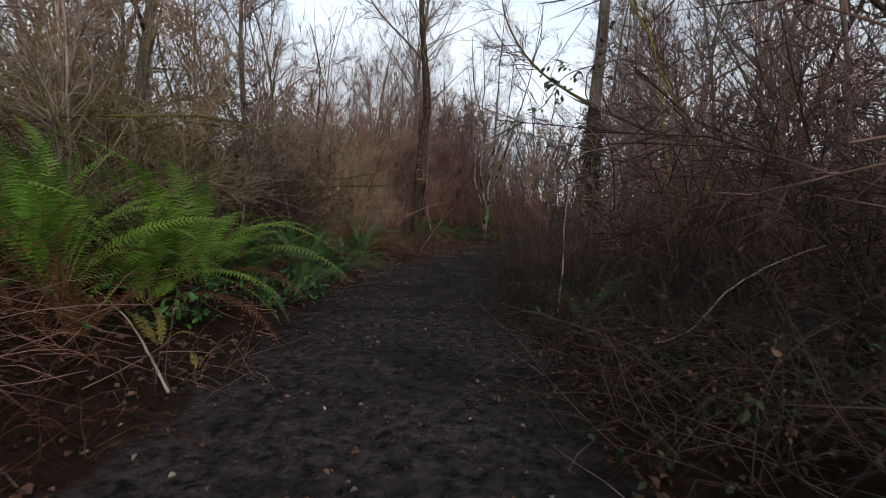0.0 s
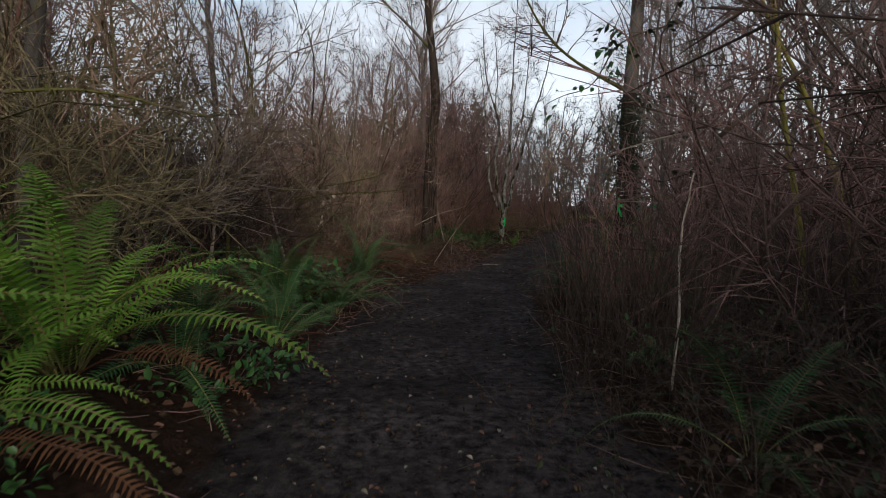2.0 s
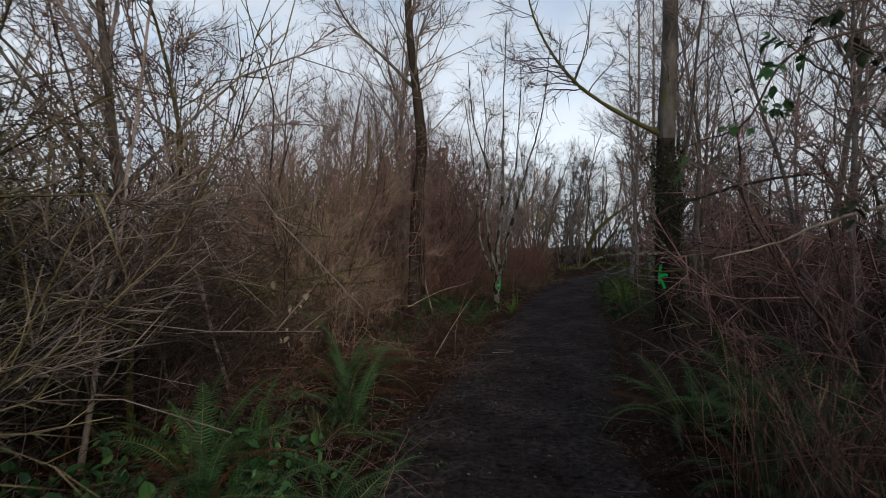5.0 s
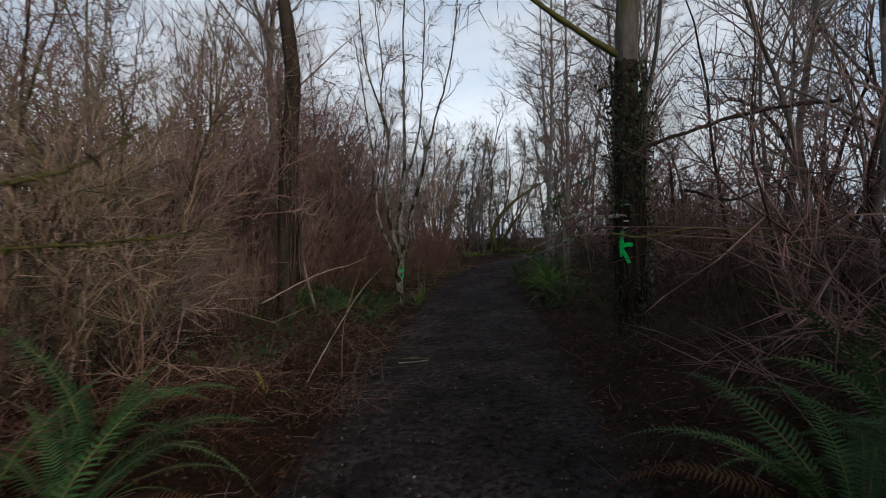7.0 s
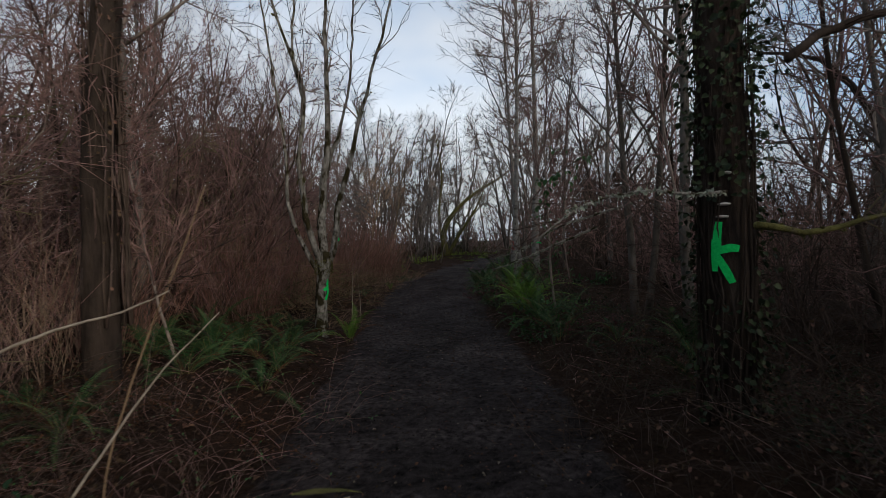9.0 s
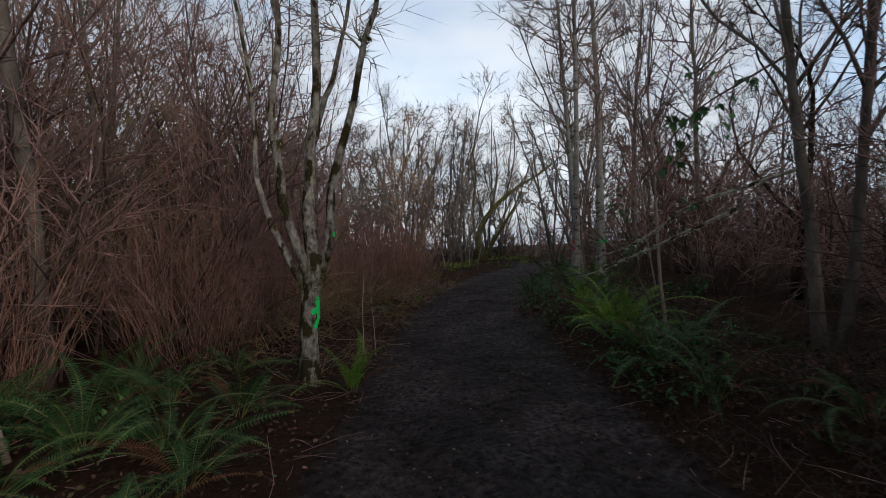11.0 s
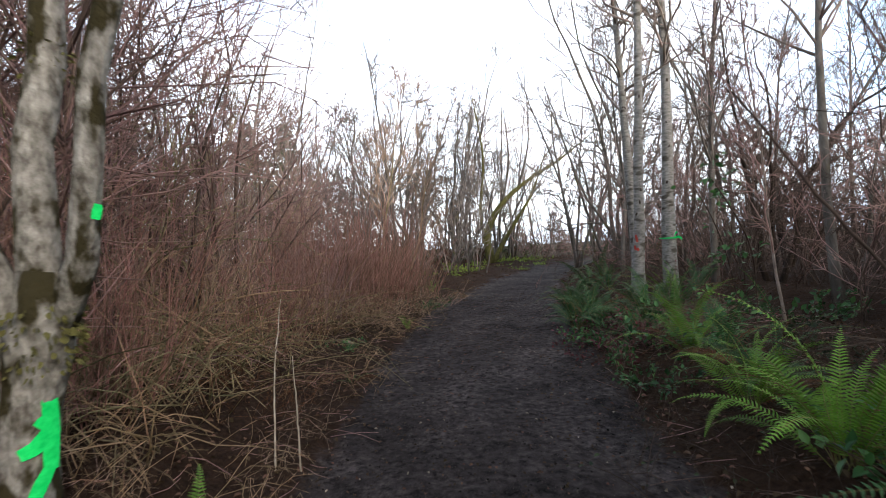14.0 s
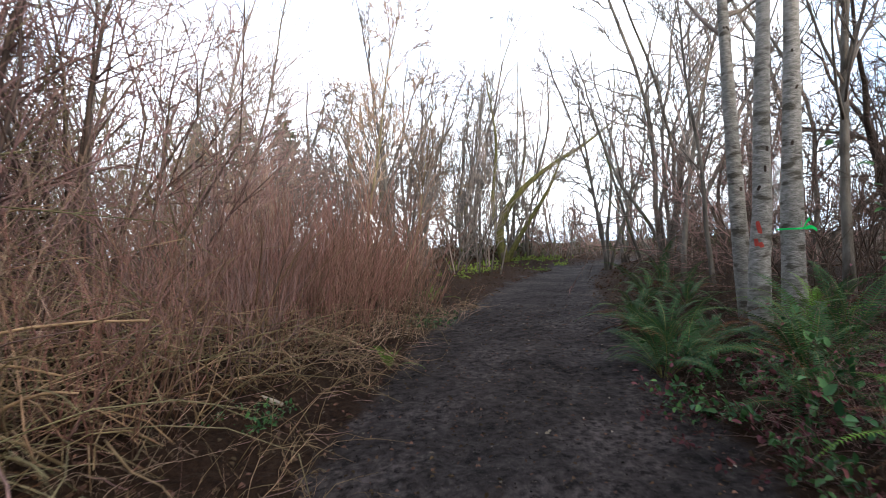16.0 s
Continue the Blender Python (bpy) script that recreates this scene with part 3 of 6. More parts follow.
def leafy_shrub(rng, name, height, spread, stems, count, size, leaf_mat, label, stem_mat=None, category="shrub"):
    top = tagged(new(name), label, category, "evergreen undergrowth")
    g = Geo()
    a = rng.uniform(0, 2 * np.pi, stems)
    q = np.sqrt(rng.uniform(0, 1, stems)) * spread * 0.4
    start = np.stack([np.cos(a) * q, np.sin(a) * q, np.full(stems, -0.05)], 1)
    way = np.stack([np.cos(a) * 0.6 * spread, np.sin(a) * 0.6 * spread, np.full(stems, height)], 1)
    P = wander(rng, start, way, height * rng.uniform(0.6, 1.25, stems), 5, 0.2, -0.03)
    R = taper(stems, 5, 0.005, 0.002)
    sweep(g, P, R, 3)
    part("stem_mass", g, [stem_mat or TWIG_DARK], top, kind="stuff")
    g = Geo()
    s, w, rr, at = spawn(rng, P, R, count, 0.15, 1.0, 0.9, 0.3)
    s = s + rng.normal(0, 0.03, s.shape)
    leaves(g, s, w, rng.standard_normal((count, 3)) * 0.5 + np.array([0, 0, 1]), rng.uniform(0.6, 1.3, count) * size, 0.55)
    part("leaf_mass", g, [leaf_mat], top, kind="stuff")
    return top


# ---- ferns ----
def frond_geo(rng, length, pairs, arch, width):
    """A fern frond that leaves the crown along +x and arches over."""
    g = Geo()
    n = 12
    t = np.linspace(0, 1, n)
    ang = arch[0] + (arch[1] - arch[0]) * t**1.3
    step = length / (n - 1)
    yaw = rng.normal(0, 0.25) * t
    dx, dz = np.cos(ang) * step, np.sin(ang) * step
    x, z = np.concatenate([[0], np.cumsum(dx[:-1])]), np.concatenate([[0], np.cumsum(dz[:-1])])
    y = x * np.sin(yaw) * 0.6
    P = np.stack([x, y, z], 1)
    sweep(g, P[None], taper(1, n, 0.0045, 0.001), 3, 1)
    s = np.linspace(0.13, 0.985, pairs)
    c = np.stack([np.interp(s, t, P[:, k]) for k in range(3)], 1)
    tan = unit(np.stack([np.interp(s, t, np.gradient(P[:, k])) for k in range(3)], 1))
    prof = width * np.minimum(1.0, (s - 0.05) / 0.28) ** 0.7 * np.minimum(1.0, (1.02 - s) / 0.55) ** 0.85
    gap = length * 0.855 / pairs
    for sgn in (-1.0, 1.0):
        side = unit(np.cross(tan, np.array([0, 0, 1.0]))) * sgn
        nor = np.cross(tan, side) * -sgn
        w = unit(side + tan * (0.28 + 0.25 * s[:, None]) + nor * rng.normal(0.12, 0.09, (pairs, 1)) + np.array([0, 0, -0.12]))
        L = (prof * rng.uniform(0.88, 1.08, pairs))[:, None]
        h = tan * gap * 0.29
        v = np.stack([c - h * 0.9, c + w * L * 0.45 - h * 0.85 + nor * L * 0.06, c + w * L - nor * L * 0.1, c + w * L * 0.45 + h * 0.85 + nor * L * 0.06, c + h * 0.9], 1)
        b = np.arange(pairs)[:, None] * 5
        g.add(v, b + np.array([[0, 1, 2, 3, 4]]), 0)
    return g


frond_rng = np.random.default_rng(11)
FROND_SHAPES = [(0.95, 38, (1.3, -0.5), 0.098), (1.1, 42, (1.38, -0.2), 0.1), (0.85, 36, (1.05, -0.7), 0.09),
                (1.0, 40, (0.7, -0.95), 0.095), (0.8, 34, (1.45, 0.3), 0.086), (0.9, 38, (1.15, -1.0), 0.092)]
FRONDS = {}
for mat_key, blade in (("green", FERN), ("shade_green", FERN_SHADE), ("yellow", FERN_YELLOW), ("dead", FERN_DEAD)):
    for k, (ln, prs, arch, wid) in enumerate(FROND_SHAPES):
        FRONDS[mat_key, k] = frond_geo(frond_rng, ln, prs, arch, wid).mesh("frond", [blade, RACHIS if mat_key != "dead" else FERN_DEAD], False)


def sword_fern(rng, x, y, size, fronds, look_key="green", dead=2, label="", face=None, lift=0.0):
    top = tagged(new("sword_fern"), label or {"green": "bright green sword fern clump beside the path", "shade_green": "green sword fern clump, darkened in colour as shade",
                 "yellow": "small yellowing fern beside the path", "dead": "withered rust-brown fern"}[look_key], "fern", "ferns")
    top.matrix_basis = Matrix.LocRotScale((x, y, land(x, y) - 0.02 + lift), Euler((0, 0, 0)), (size, size, size))
    for i in range(fronds):
        key = "dead" if i < dead else look_key
        k = int(rng.choice([0, 2, 3, 5, 3, 1] if key == "shade_green" else [0, 1, 1, 4, 2, 3])) if i >= dead else int(rng.choice([3, 5, 2]))
        ob = new("frond", FRONDS[key, k])
        ob.parent = top
        turn = (i * 2.399 + rng.normal(0, 0.25)) if face is None else face + rng.normal(0, 0.8)
        q = rng.uniform(0.6, 1.12)
        ob.matrix_basis = Matrix.LocRotScale((math.cos(turn) * 0.04, math.sin(turn) * 0.04, rng.uniform(-0.02, 0.04)),
                                             Euler((rng.normal(0, 0.25), rng.normal(0, 0.22), turn)), (q, q * rng.uniform(0.85, 1.1), q))
    return top


# ---- single trees that stand out ----
def paint_stroke(geo, cx, cy, radius, line, width, mat=0, lift=0.005):
    """A stroke of paint on an upright trunk: line of (angle, height)."""
    line = np.array(line, dtype=float)
    t = np.linspace(0, len(line) - 1, 10)
    a, z = np.interp(t, range(len(line)), line[:, 0]), np.interp(t, range(len(line)), line[:, 1])
    da, dz = np.gradient(a) * radius, np.gradient(z)
    k = np.sqrt(da**2 + dz**2)
    na, nz = -dz / k, da / k
    w = width * (0.75 + 0.25 * np.sin(np.linspace(0.2, 2.9, 10)))
    rows = []
    for sgn in (-1, -0.33, 0.33, 1):
        aa, zz = a + sgn * na * w / 2 / radius, z + sgn * nz * w / 2
        rr = radius + lift
        rows.append(np.stack([cx + np.cos(aa) * rr, cy + np.sin(aa) * rr, zz], 1))
    v = np.stack(rows, 1)
    i = np.arange(9)[:, None] * 4
    j = np.arange(3)[None, :]
    b = i + j
    geo.add(v, np.stack([b, b + 1, b + 5, b + 4], -1).reshape(-1, 4), mat)


def crown_from(rng, stems, limbs, twigs, lo=0.35, height=9.0, angle=0.7, reach=1.6, up=0.04):
    """Limbs and twigs that leave the given stems."""
    g = Geo()
    per = max(1, limbs // len(stems))
    tips, tips_r = [], []
    for P, R in stems:
        s, w, r, at = spawn(rng, P, R, per, lo, 0.97, angle, 0.2)
        LP = wander(rng, s, unit(w + np.array([0, 0, 0.15])), reach * rng.uniform(0.4, 1.1, per), 7, 0.22, up)
        LR = taper(per, 7, np.minimum(r * 0.5, 0.028), 0.004)
        sweep(g, LP, LR, 4)
        tips.append(LP)
        tips_r.append(LR)
    LP, LR = np.concatenate(tips), np.concatenate(tips_r)
    n2 = len(LP) * 5
    s, w, r, at = spawn(rng, LP, LR, n2, 0.2, 0.98, 0.7, 0.2)
    SP = wander(rng, s, w, rng.uniform(0.25, 0.8, n2), 4, 0.28, 0.03)
    SR = taper(n2, 4, np.minimum(r * 0.65, 0.011), 0.004)
    sweep(g, SP, SR, 3)
    s, w, r, at = spawn(rng, SP, SR, twigs, 0.1, 1.0, 0.7, 0.25)
    spikes(g, s, w, rng.uniform(0.15, 0.55, twigs), 0.0085)
    return g


def ivy_on(rng, cx, cy, z0, z1, radius, count, vines, size=0.06, shag=0.06, bare=None):
    """Leaves and clinging vines round a trunk."""
    g = Geo()
    a = rng.uniform(0, 2 * np.pi, count)
    z = z0 + (z1 - z0) * rng.beta(1.3, 1.0, count)
    if bare:
        keep = (np.abs((a - bare[0] + np.pi) % (2 * np.pi) - np.pi) > bare[1]) | (z < bare[2]) | (z > bare[3])
        a, z, count = a[keep], z[keep], int(keep.sum())
    rr = radius + np.abs(rng.normal(0, shag, count)) + 0.01
    pos = np.stack([cx + np.cos(a) * rr, cy + np.sin(a) * rr, z], 1)
    out = np.stack([np.cos(a), np.sin(a), np.zeros(count)], 1)
    leaves(g, pos, out * 0.5 + rng.normal(0, 0.5, (count, 3)) + np.array([0, 0, -0.5]), out + rng.normal(0, 0.3, (count, 3)), rng.uniform(0.5, 1.2, count) * size, 0.8)
    v = Geo()
    b = rng.uniform(0, 2 * np.pi, vines)
    t = np.linspace(0, 1, 9)
    zz = z0 - 0.3 + (z1 - z0 + 0.3) * t[None] * rng.uniform(0.6, 1.05, vines)[:, None]
    bb = b[:, None] + np.cumsum(rng.normal(0, 0.22, (vines, 9)), 1)
    r2 = radius + rng.uniform(0.0, 0.04, vines)[:, None] + rng.normal(0, 0.012, (vines, 9))
    P = np.stack([cx + np.cos(bb) * r2, cy + np.sin(bb) * r2, zz], -1)
    sweep(v, P, taper(vines, 9, 0.014, 0.005), 4)
    return g, v


def multi_stem_tree():
    """The pale many-stemmed tree with green marking paint."""
    rng = np.random.default_rng(21)
    x0, y0 = 1.5, 16.3
    zb = land(x0, y0)
    top = tagged(new("multi_stemmed_tree"), "pale lichen-barked tree, five stems, green paint on its base", "tree")
    g = Geo()
    P, R = curve_through([(1.46, y0, zb - 0.15), (1.48, y0, zb + 0.25), (1.52, y0, 1.0), (1.57, y0, 1.32), (1.6, y0, 1.55)], [0.145, 0.112, 0.104, 0.125, 0.09], 16)
    sweep(g, P, R, 12, 0, 0.035, rng)
    part("trunk", g, [BARK_PALE], top)
    lines = [
        [(1.55, y0, 1.2), (1.42, y0 - .05, 1.6), (1.24, y0 - .05, 2.55), (1.2, y0, 3.1), (1.32, y0 + .1, 4.5), (0.85, y0 + .1, 5.95), (0.6, y0, 8.2)],
        [(1.58, y0, 1.25), (1.58, y0 + .1, 2.5), (1.69, y0 + .1, 3.4), (1.74, y0 + .15, 5.0), (1.76, y0 + .2, 6.3), (1.9, y0 + .2, 9.6)],
        [(1.6, y0, 1.25), (1.74, y0 - .05, 1.6), (1.9, y0 - .1, 2.6), (2.12, y0 - .1, 3.3), (2.45, y0 - .1, 4.6), (2.95, y0 - .1, 6.2), (3.3, y0, 8.8)],
        [(1.66, y0 + .1, 2.9), (1.9, y0 + .2, 3.7), (2.08, y0 + .2, 4.3), (2.3, y0 + .3, 6.2), (2.4, y0 + .3, 8.6)],
        [(1.5, y0, 1.15), (1.2, y0 + .15, 1.7), (1.0, y0 + .2, 2.3), (0.97, y0 + .2, 3.3), (0.75, y0 + .3, 5.2), (0.5, y0 + .3, 7.0)],
        [(1.33, y0 + .1, 4.3), (1.15, y0 + .2, 5.2), (1.2, y0 + .2, 6.1), (1.05, y0 + .3, 8.0)],
    ]
    stems = []
    for k, ln in enumerate(lines):
        r0 = (0.07, 0.085, 0.068, 0.04, 0.05, 0.035)[k]
        P, R = curve_through(ln, np.linspace(r0, 0.012, len(ln)), 22)
        P = P + rng.normal(0, 0.012, P.shape)
        g = Geo()
        sweep(g, P, R, 8, 0, 0.06, rng)
        part("stem", g, [BARK_PALE], top)
        stems.append((P, R))
    part("crown", crown_from(rng, stems, 60, 900, 0.3, reach=1.2, angle=0.6), [TWIG_GREY], top, "thin bare grey twigs")
    g = Geo()
    for P, R in stems[:3]:
        for k in rng.integers(3, 17, 6):
            c, rr = P[0, k], R[0, k]
            n = 90
            d = unit(rng.standard_normal((n, 3)))
            leaves(g, c + d * (rr * 1.05) + rng.normal(0, 0.02, (n, 3)), d + np.array([0, 0, -0.4]), rng.standard_normal((n, 3)), rng.uniform(0.015, 0.04, n), 0.5)
    n = 260
    a = rng.uniform(0, 6.28, n)
    leaves(g, np.stack([1.56 + np.cos(a) * 0.14, y0 + np.sin(a) * 0.14, rng.uniform(1.15, 1.42, n)], 1), np.stack([np.cos(a), np.sin(a), np.full(n, -0.8)], 1), rng.standard_normal((n, 3)), rng.uniform(0.02, 0.05, n), 0.5)
    part("moss", g, [MOSSY], top, "brown-green moss tufts", kind="stuff")
    g = Geo()
    cx, cy, r = 1.515, y0, 0.111
    for ln, w in (([(-0.55, 1.16), (-0.5, 0.95), (-0.6, 0.78)], 0.065), ([(-0.6, 0.94), (-1.0, 0.88), (-1.45, 0.86)], 0.055),
                  ([(-0.6, 0.8), (-0.9, 0.74), (-1.15, 0.68)], 0.05), ([(-0.6, 0.98), (-0.9, 0.95)], 0.06)):
        paint_stroke(g, cx, cy, r, ln, w)
    part("paint_mark", g, [PAINT_GREEN], top, "green sprayed marking paint")
    g = Geo()
    paint_stroke(g, 1.785, y0 - .06, 0.066, [(-0.9, 1.74), (-0.7, 1.8)], 0.035)
    part("paint_dab", g, [PAINT_GREEN], top, "small green paint dab")


def ivied_tree_with_star():
    """The big trunk beside the path with green paint and ivy."""
    rng = np.random.default_rng(22)
    x0, y0 = 4.47, 10.15
    zb = land(x0, y0)
    top = tagged(new("ivied_tree"), "tall grey trunk, dark ivy below, green paint star", "tree")
    g = Geo()
    P, R = curve_through([(x0 + .05, y0, zb - .15), (x0 + .03, y0, zb + .3), (x0, y0, 1.7), (x0 - .05, y0, 3.6), (x0 + .06, y0, 6.8), (x0 + .0, y0 + .1, 10), (x0 + .1, y0 + .1, 14)],
                         [0.26, 0.2, 0.19, 0.18, 0.15, 0.1, 0.02], 30)
    sweep(g, P, R, 14, 0, 0.03, rng)
    g.m[0][:14 * 9] = 1
    part("trunk", g, [BARK_GREY, BARK_DARK], top)
    g1, v1 = ivy_on(rng, x0 - 0.01, y0, zb + 0.05, 4.3, 0.2, 2200, 40, 0.06, 0.085, (-2.35, 0.95, 1.15, 1.95))
    part("ivy_leaves", g1, [LEAF_IVY], top, "dark ivy leaves", kind="stuff")
    part("ivy_vines", v1, [BARK_DARK], top, "thick clinging ivy vines")
    limb, lr = curve_through([(x0 - .1, y0, 4.4), (3.7, y0, 4.75), (2.6, y0 + .1, 5.55), (1.75, y0, 6.8), (1.5, y0, 8.0)], [0.055, 0.045, 0.035, 0.022, 0.008], 18)
    g = Geo()
    sweep(g, limb, lr, 7, 0, 0.08, rng)
    part("limb", g, [MOSSY], top, "arching mossy limb")
    limb2, lr2 = curve_through([(x0 + .1, y0, 3.2), (x0 + .35, y0 - .1, 4.2), (x0 + .5, y0 - .2, 6.0), (x0 + 1.0, y0, 9.0)], [0.04, 0.032, 0.025, 0.008], 14)
    g = Geo()
    sweep(g, limb2, lr2, 6)
    part("limb", g, [BARK_GREY], top)
    part("crown", crown_from(rng, [(P, R), (limb, lr), (limb2, lr2)], 70, 1300, 0.35, reach=2.0, angle=0.9), [TWIG_GREY], top, "thin bare grey twigs")
    g = Geo()
    cx, cy, r = x0 + 0.01, y0, 0.205
    f = -2.55
    for ln, w in (([(f - .1, 1.5), (f - .12, 1.64), (f - .05, 1.76)], 0.06), ([(f - .15, 1.52), (f + .25, 1.55), (f + .5, 1.54)], 0.075), ([(f - .15, 1.5), (f + .1, 1.38), (f + .3, 1.27)], 0.06),
                  ([(f - .2, 1.62), (f - .2, 1.36)], 0.05)):
        paint_stroke(g, cx, cy, r, ln, w * 0.85, lift=0.05)
    part("paint_mark", g, [PAINT_GREEN], top, "green sprayed star of paint")
    for z, da in ((1.9, 0.1), (1.8, 0.02), (2.15, 0.15)):
        bm = bmesh.new()
        bmesh.ops.create_uvsphere(bm, u_segments=10, v_segments=6, radius=0.05)
        bmesh.ops.scale(bm, vec=(1, 0.8, 0.28), verts=bm.verts)
        me = bpy.data.meshes.new("bracket_fungus")
        bm.to_mesh(me)
        bm.free()
        me.materials.append(FUNGUS)
        ob = new("bracket_fungus", me)
        ob.parent = top
        ob.matrix_basis = pose(cx + math.cos(f + da) * 0.215, cy + math.sin(f + da) * 0.215, z, 0, 0, math.degrees(f) + 90)


def vine_clad_tree():
    """The brown trunk with a shaggy vine clump."""
    rng = np.random.default_rng(23)
    x0, y0 = -0.85, 12.9
    zb = land(x0, y0)
    top = tagged(new("vine_clad_tree"), "brown trunk shaggy with dead vines, bare crown", "tree")
    P, R = curve_through([(x0 - .12, y0, zb - .15), (x0 - .1, y0, 1.4), (x0 - .05, y0, 3.0), (x0 + .1, y0, 4.8), (x0 - .05, y0, 6.4), (x0 - .22, y0, 8.1), (x0 - .1, y0, 11), (x0, y0, 14)],
                         [0.2, 0.165, 0.155, 0.14, 0.11, 0.095, 0.06, 0.015], 30)
    g = Geo()
    sweep(g, P, R, 12, 0, 0.04, rng)
    g.m[0][:12 * 19] = 1
    part("trunk", g, [BARK_GREY, BARK_DARK], top)
    g1, v1 = ivy_on(rng, x0, y0, 1.2, 5.4, 0.15, 300, 30, 0.045, 0.08)
    part("dead_leaves", g1, [LEAF_DEAD], top, "withered brown vine leaves", kind="stuff")
    part("vines", v1, [TWIG_DARK], top, "tangled brown vines")
    n = 260
    a = rng.uniform(0, 6.28, n)
    s = np.stack([x0 + np.cos(a) * 0.16, y0 + np.sin(a) * 0.16, rng.uniform(2.6, 5.4, n)], 1)
    g = Geo()
    sweep(g, wander(rng, s, np.stack([np.cos(a), np.sin(a), rng.normal(0.2, 0.6, n)], 1), rng.uniform(0.15, 0.55, n), 4, 0.3, -0.1), taper(n, 4, 0.006, 0.002), 3)
    part("vine_fringe", g, [TWIG_MAROON], top, "shaggy reddish vine twigs", kind="stuff")
    limb, lr = curve_through([(x0 - .1, y0, 6.3), (x0 - .8, y0 - .1, 7.0), (x0 - 1.8, y0, 8.0), (x0 - 2.6, y0, 9.6)], [0.05, 0.04, 0.03, 0.008], 14)
    g = Geo()
    sweep(g, limb, lr, 6)
    part("limb", g, [BARK_GREY], top)
    part("crown", crown_from(rng, [(P, R), (limb, lr)], 60, 1200, 0.35, reach=2.2, angle=0.8), [TWIG_GREY], top, "thin bare grey twigs")


def birch(rng, pts, r0, label, marks=()):
    top = tagged(new("birch_tree"), label, "tree", "birches beside the path")
    P, R = curve_through(pts, np.linspace(r0, 0.02, len(pts)), 30)
    g = Geo()
    sweep(g, P, R, 14, 0, 0.025, rng)
    part("trunk", g, [BARK_BIRCH], top)
    part("crown", crown_from(rng, [(P, R)], 54, 1500, 0.3, reach=2.6, angle=1.05, up=0.02), [TWIG_GREY], top, "thin bare drooping twigs")
    for i in range(6):
        g = Geo()
        z = rng.uniform(1.0, 5.0)
        c = np.array([np.interp(z, P[0, :, 2], P[0, :, j]) for j in range(2)])
        rr = float(np.interp(z, P[0, :, 2], R[0]))
        a = rng.uniform(-3.0, -0.8)
        paint_stroke(g, c[0], c[1], rr, [(a, z), (a + rng.uniform(0.2, 0.45), z + rng.normal(0, 0.01))], rng.uniform(0.03, 0.07), lift=0.004)
        part("bark_scar", g, [BARK_DARK], top, "dark horizontal bark scar")
    for name, mat, lbl, lines, w in marks:
        g = Geo()
        for ln in lines:
            z = ln[0][1]
            c = [float(np.interp(z, P[0, :, 2], P[0, :, j])) for j in range(2)]
            paint_stroke(g, c[0], c[1], float(np.interp(z, P[0, :, 2], R[0])), ln, w, lift=0.01)
        part(name, g, [mat], top, lbl)
    return top, P, R


def birches():
    rng = np.random.default_rng(24)
    z = land(7.9, 21.6)
    birch(rng, [(7.85, 21.6, z - .15), (7.78, 21.6, z + .5), (7.86, 21.6, 1.5), (7.9, 21.6, 2.5), (7.99, 21.6, 3.95), (8.1, 21.6, 7), (8.2, 21.7, 11), (8.2, 21.7, 15)], 0.125,
          "white birch trunk with dark scars and red paint",
          [("paint_mark", PAINT_RED, "faded red sprayed paint", [[(-2.75, 1.6), (-2.5, 1.47)], [(-2.4, 1.38), (-2.2, 1.33)], [(-2.8, 1.42), (-2.7, 1.34)]], 0.04)])
    birch(rng, [(8.88, 22.2, z - .15), (8.88, 22.2, 1.5), (8.93, 22.2, 2.7), (8.99, 22.2, 4.2), (9.05, 22.3, 7), (9.1, 22.4, 11), (9.1, 22.4, 15)], 0.145, "grey birch trunk with rough bark and ribbon")
    birch(rng, [(8.42, 22.4, z - .15), (8.32, 22.4, 1.4), (8.25, 22.4, 3.0), (8.2, 22.4, 4.3), (8.1, 22.4, 7), (8.0, 22.4, 12)], 0.115, "leaning grey birch trunk behind the ferns")
    top = tagged(new("marker_ribbon"), "bright green plastic ribbon tied round birch", "ribbon")
    g = Geo()
    a = np.linspace(0, 2 * np.pi, 17)
    ring = [np.stack([8.88 + np.cos(a) * 0.163, 22.2 + np.sin(a) * 0.163, np.full(17, zz)], 1) for zz in (1.5, 1.522)]
    v = np.concatenate(ring)
    i = np.arange(16)
    g.add(v, np.stack([i, i + 1, i + 18, i + 17], -1))
    part("band", g, [RIBBON], top)
    for dx, dz, ln in ((-0.02, 0.05, 0.14), (0.05, -0.03, 0.16), (0.02, 0.1, 0.12)):
        g = Geo()
        t = np.linspace(0, 1, 6)
        c = np.stack([8.83 + dx + t * dx * 2, 22.02 - t * 0.05, 1.51 + dz * t + np.sin(t * 3) * 0.03], 1)
        v = np.concatenate([c + [0, 0, 0.02], c - [0.0, 0, 0.02]])
        i = np.arange(5)
        g.add(v, np.stack([i, i + 1, i + 7, i + 6], -1))
        part("tail", g, [RIBBON], top)


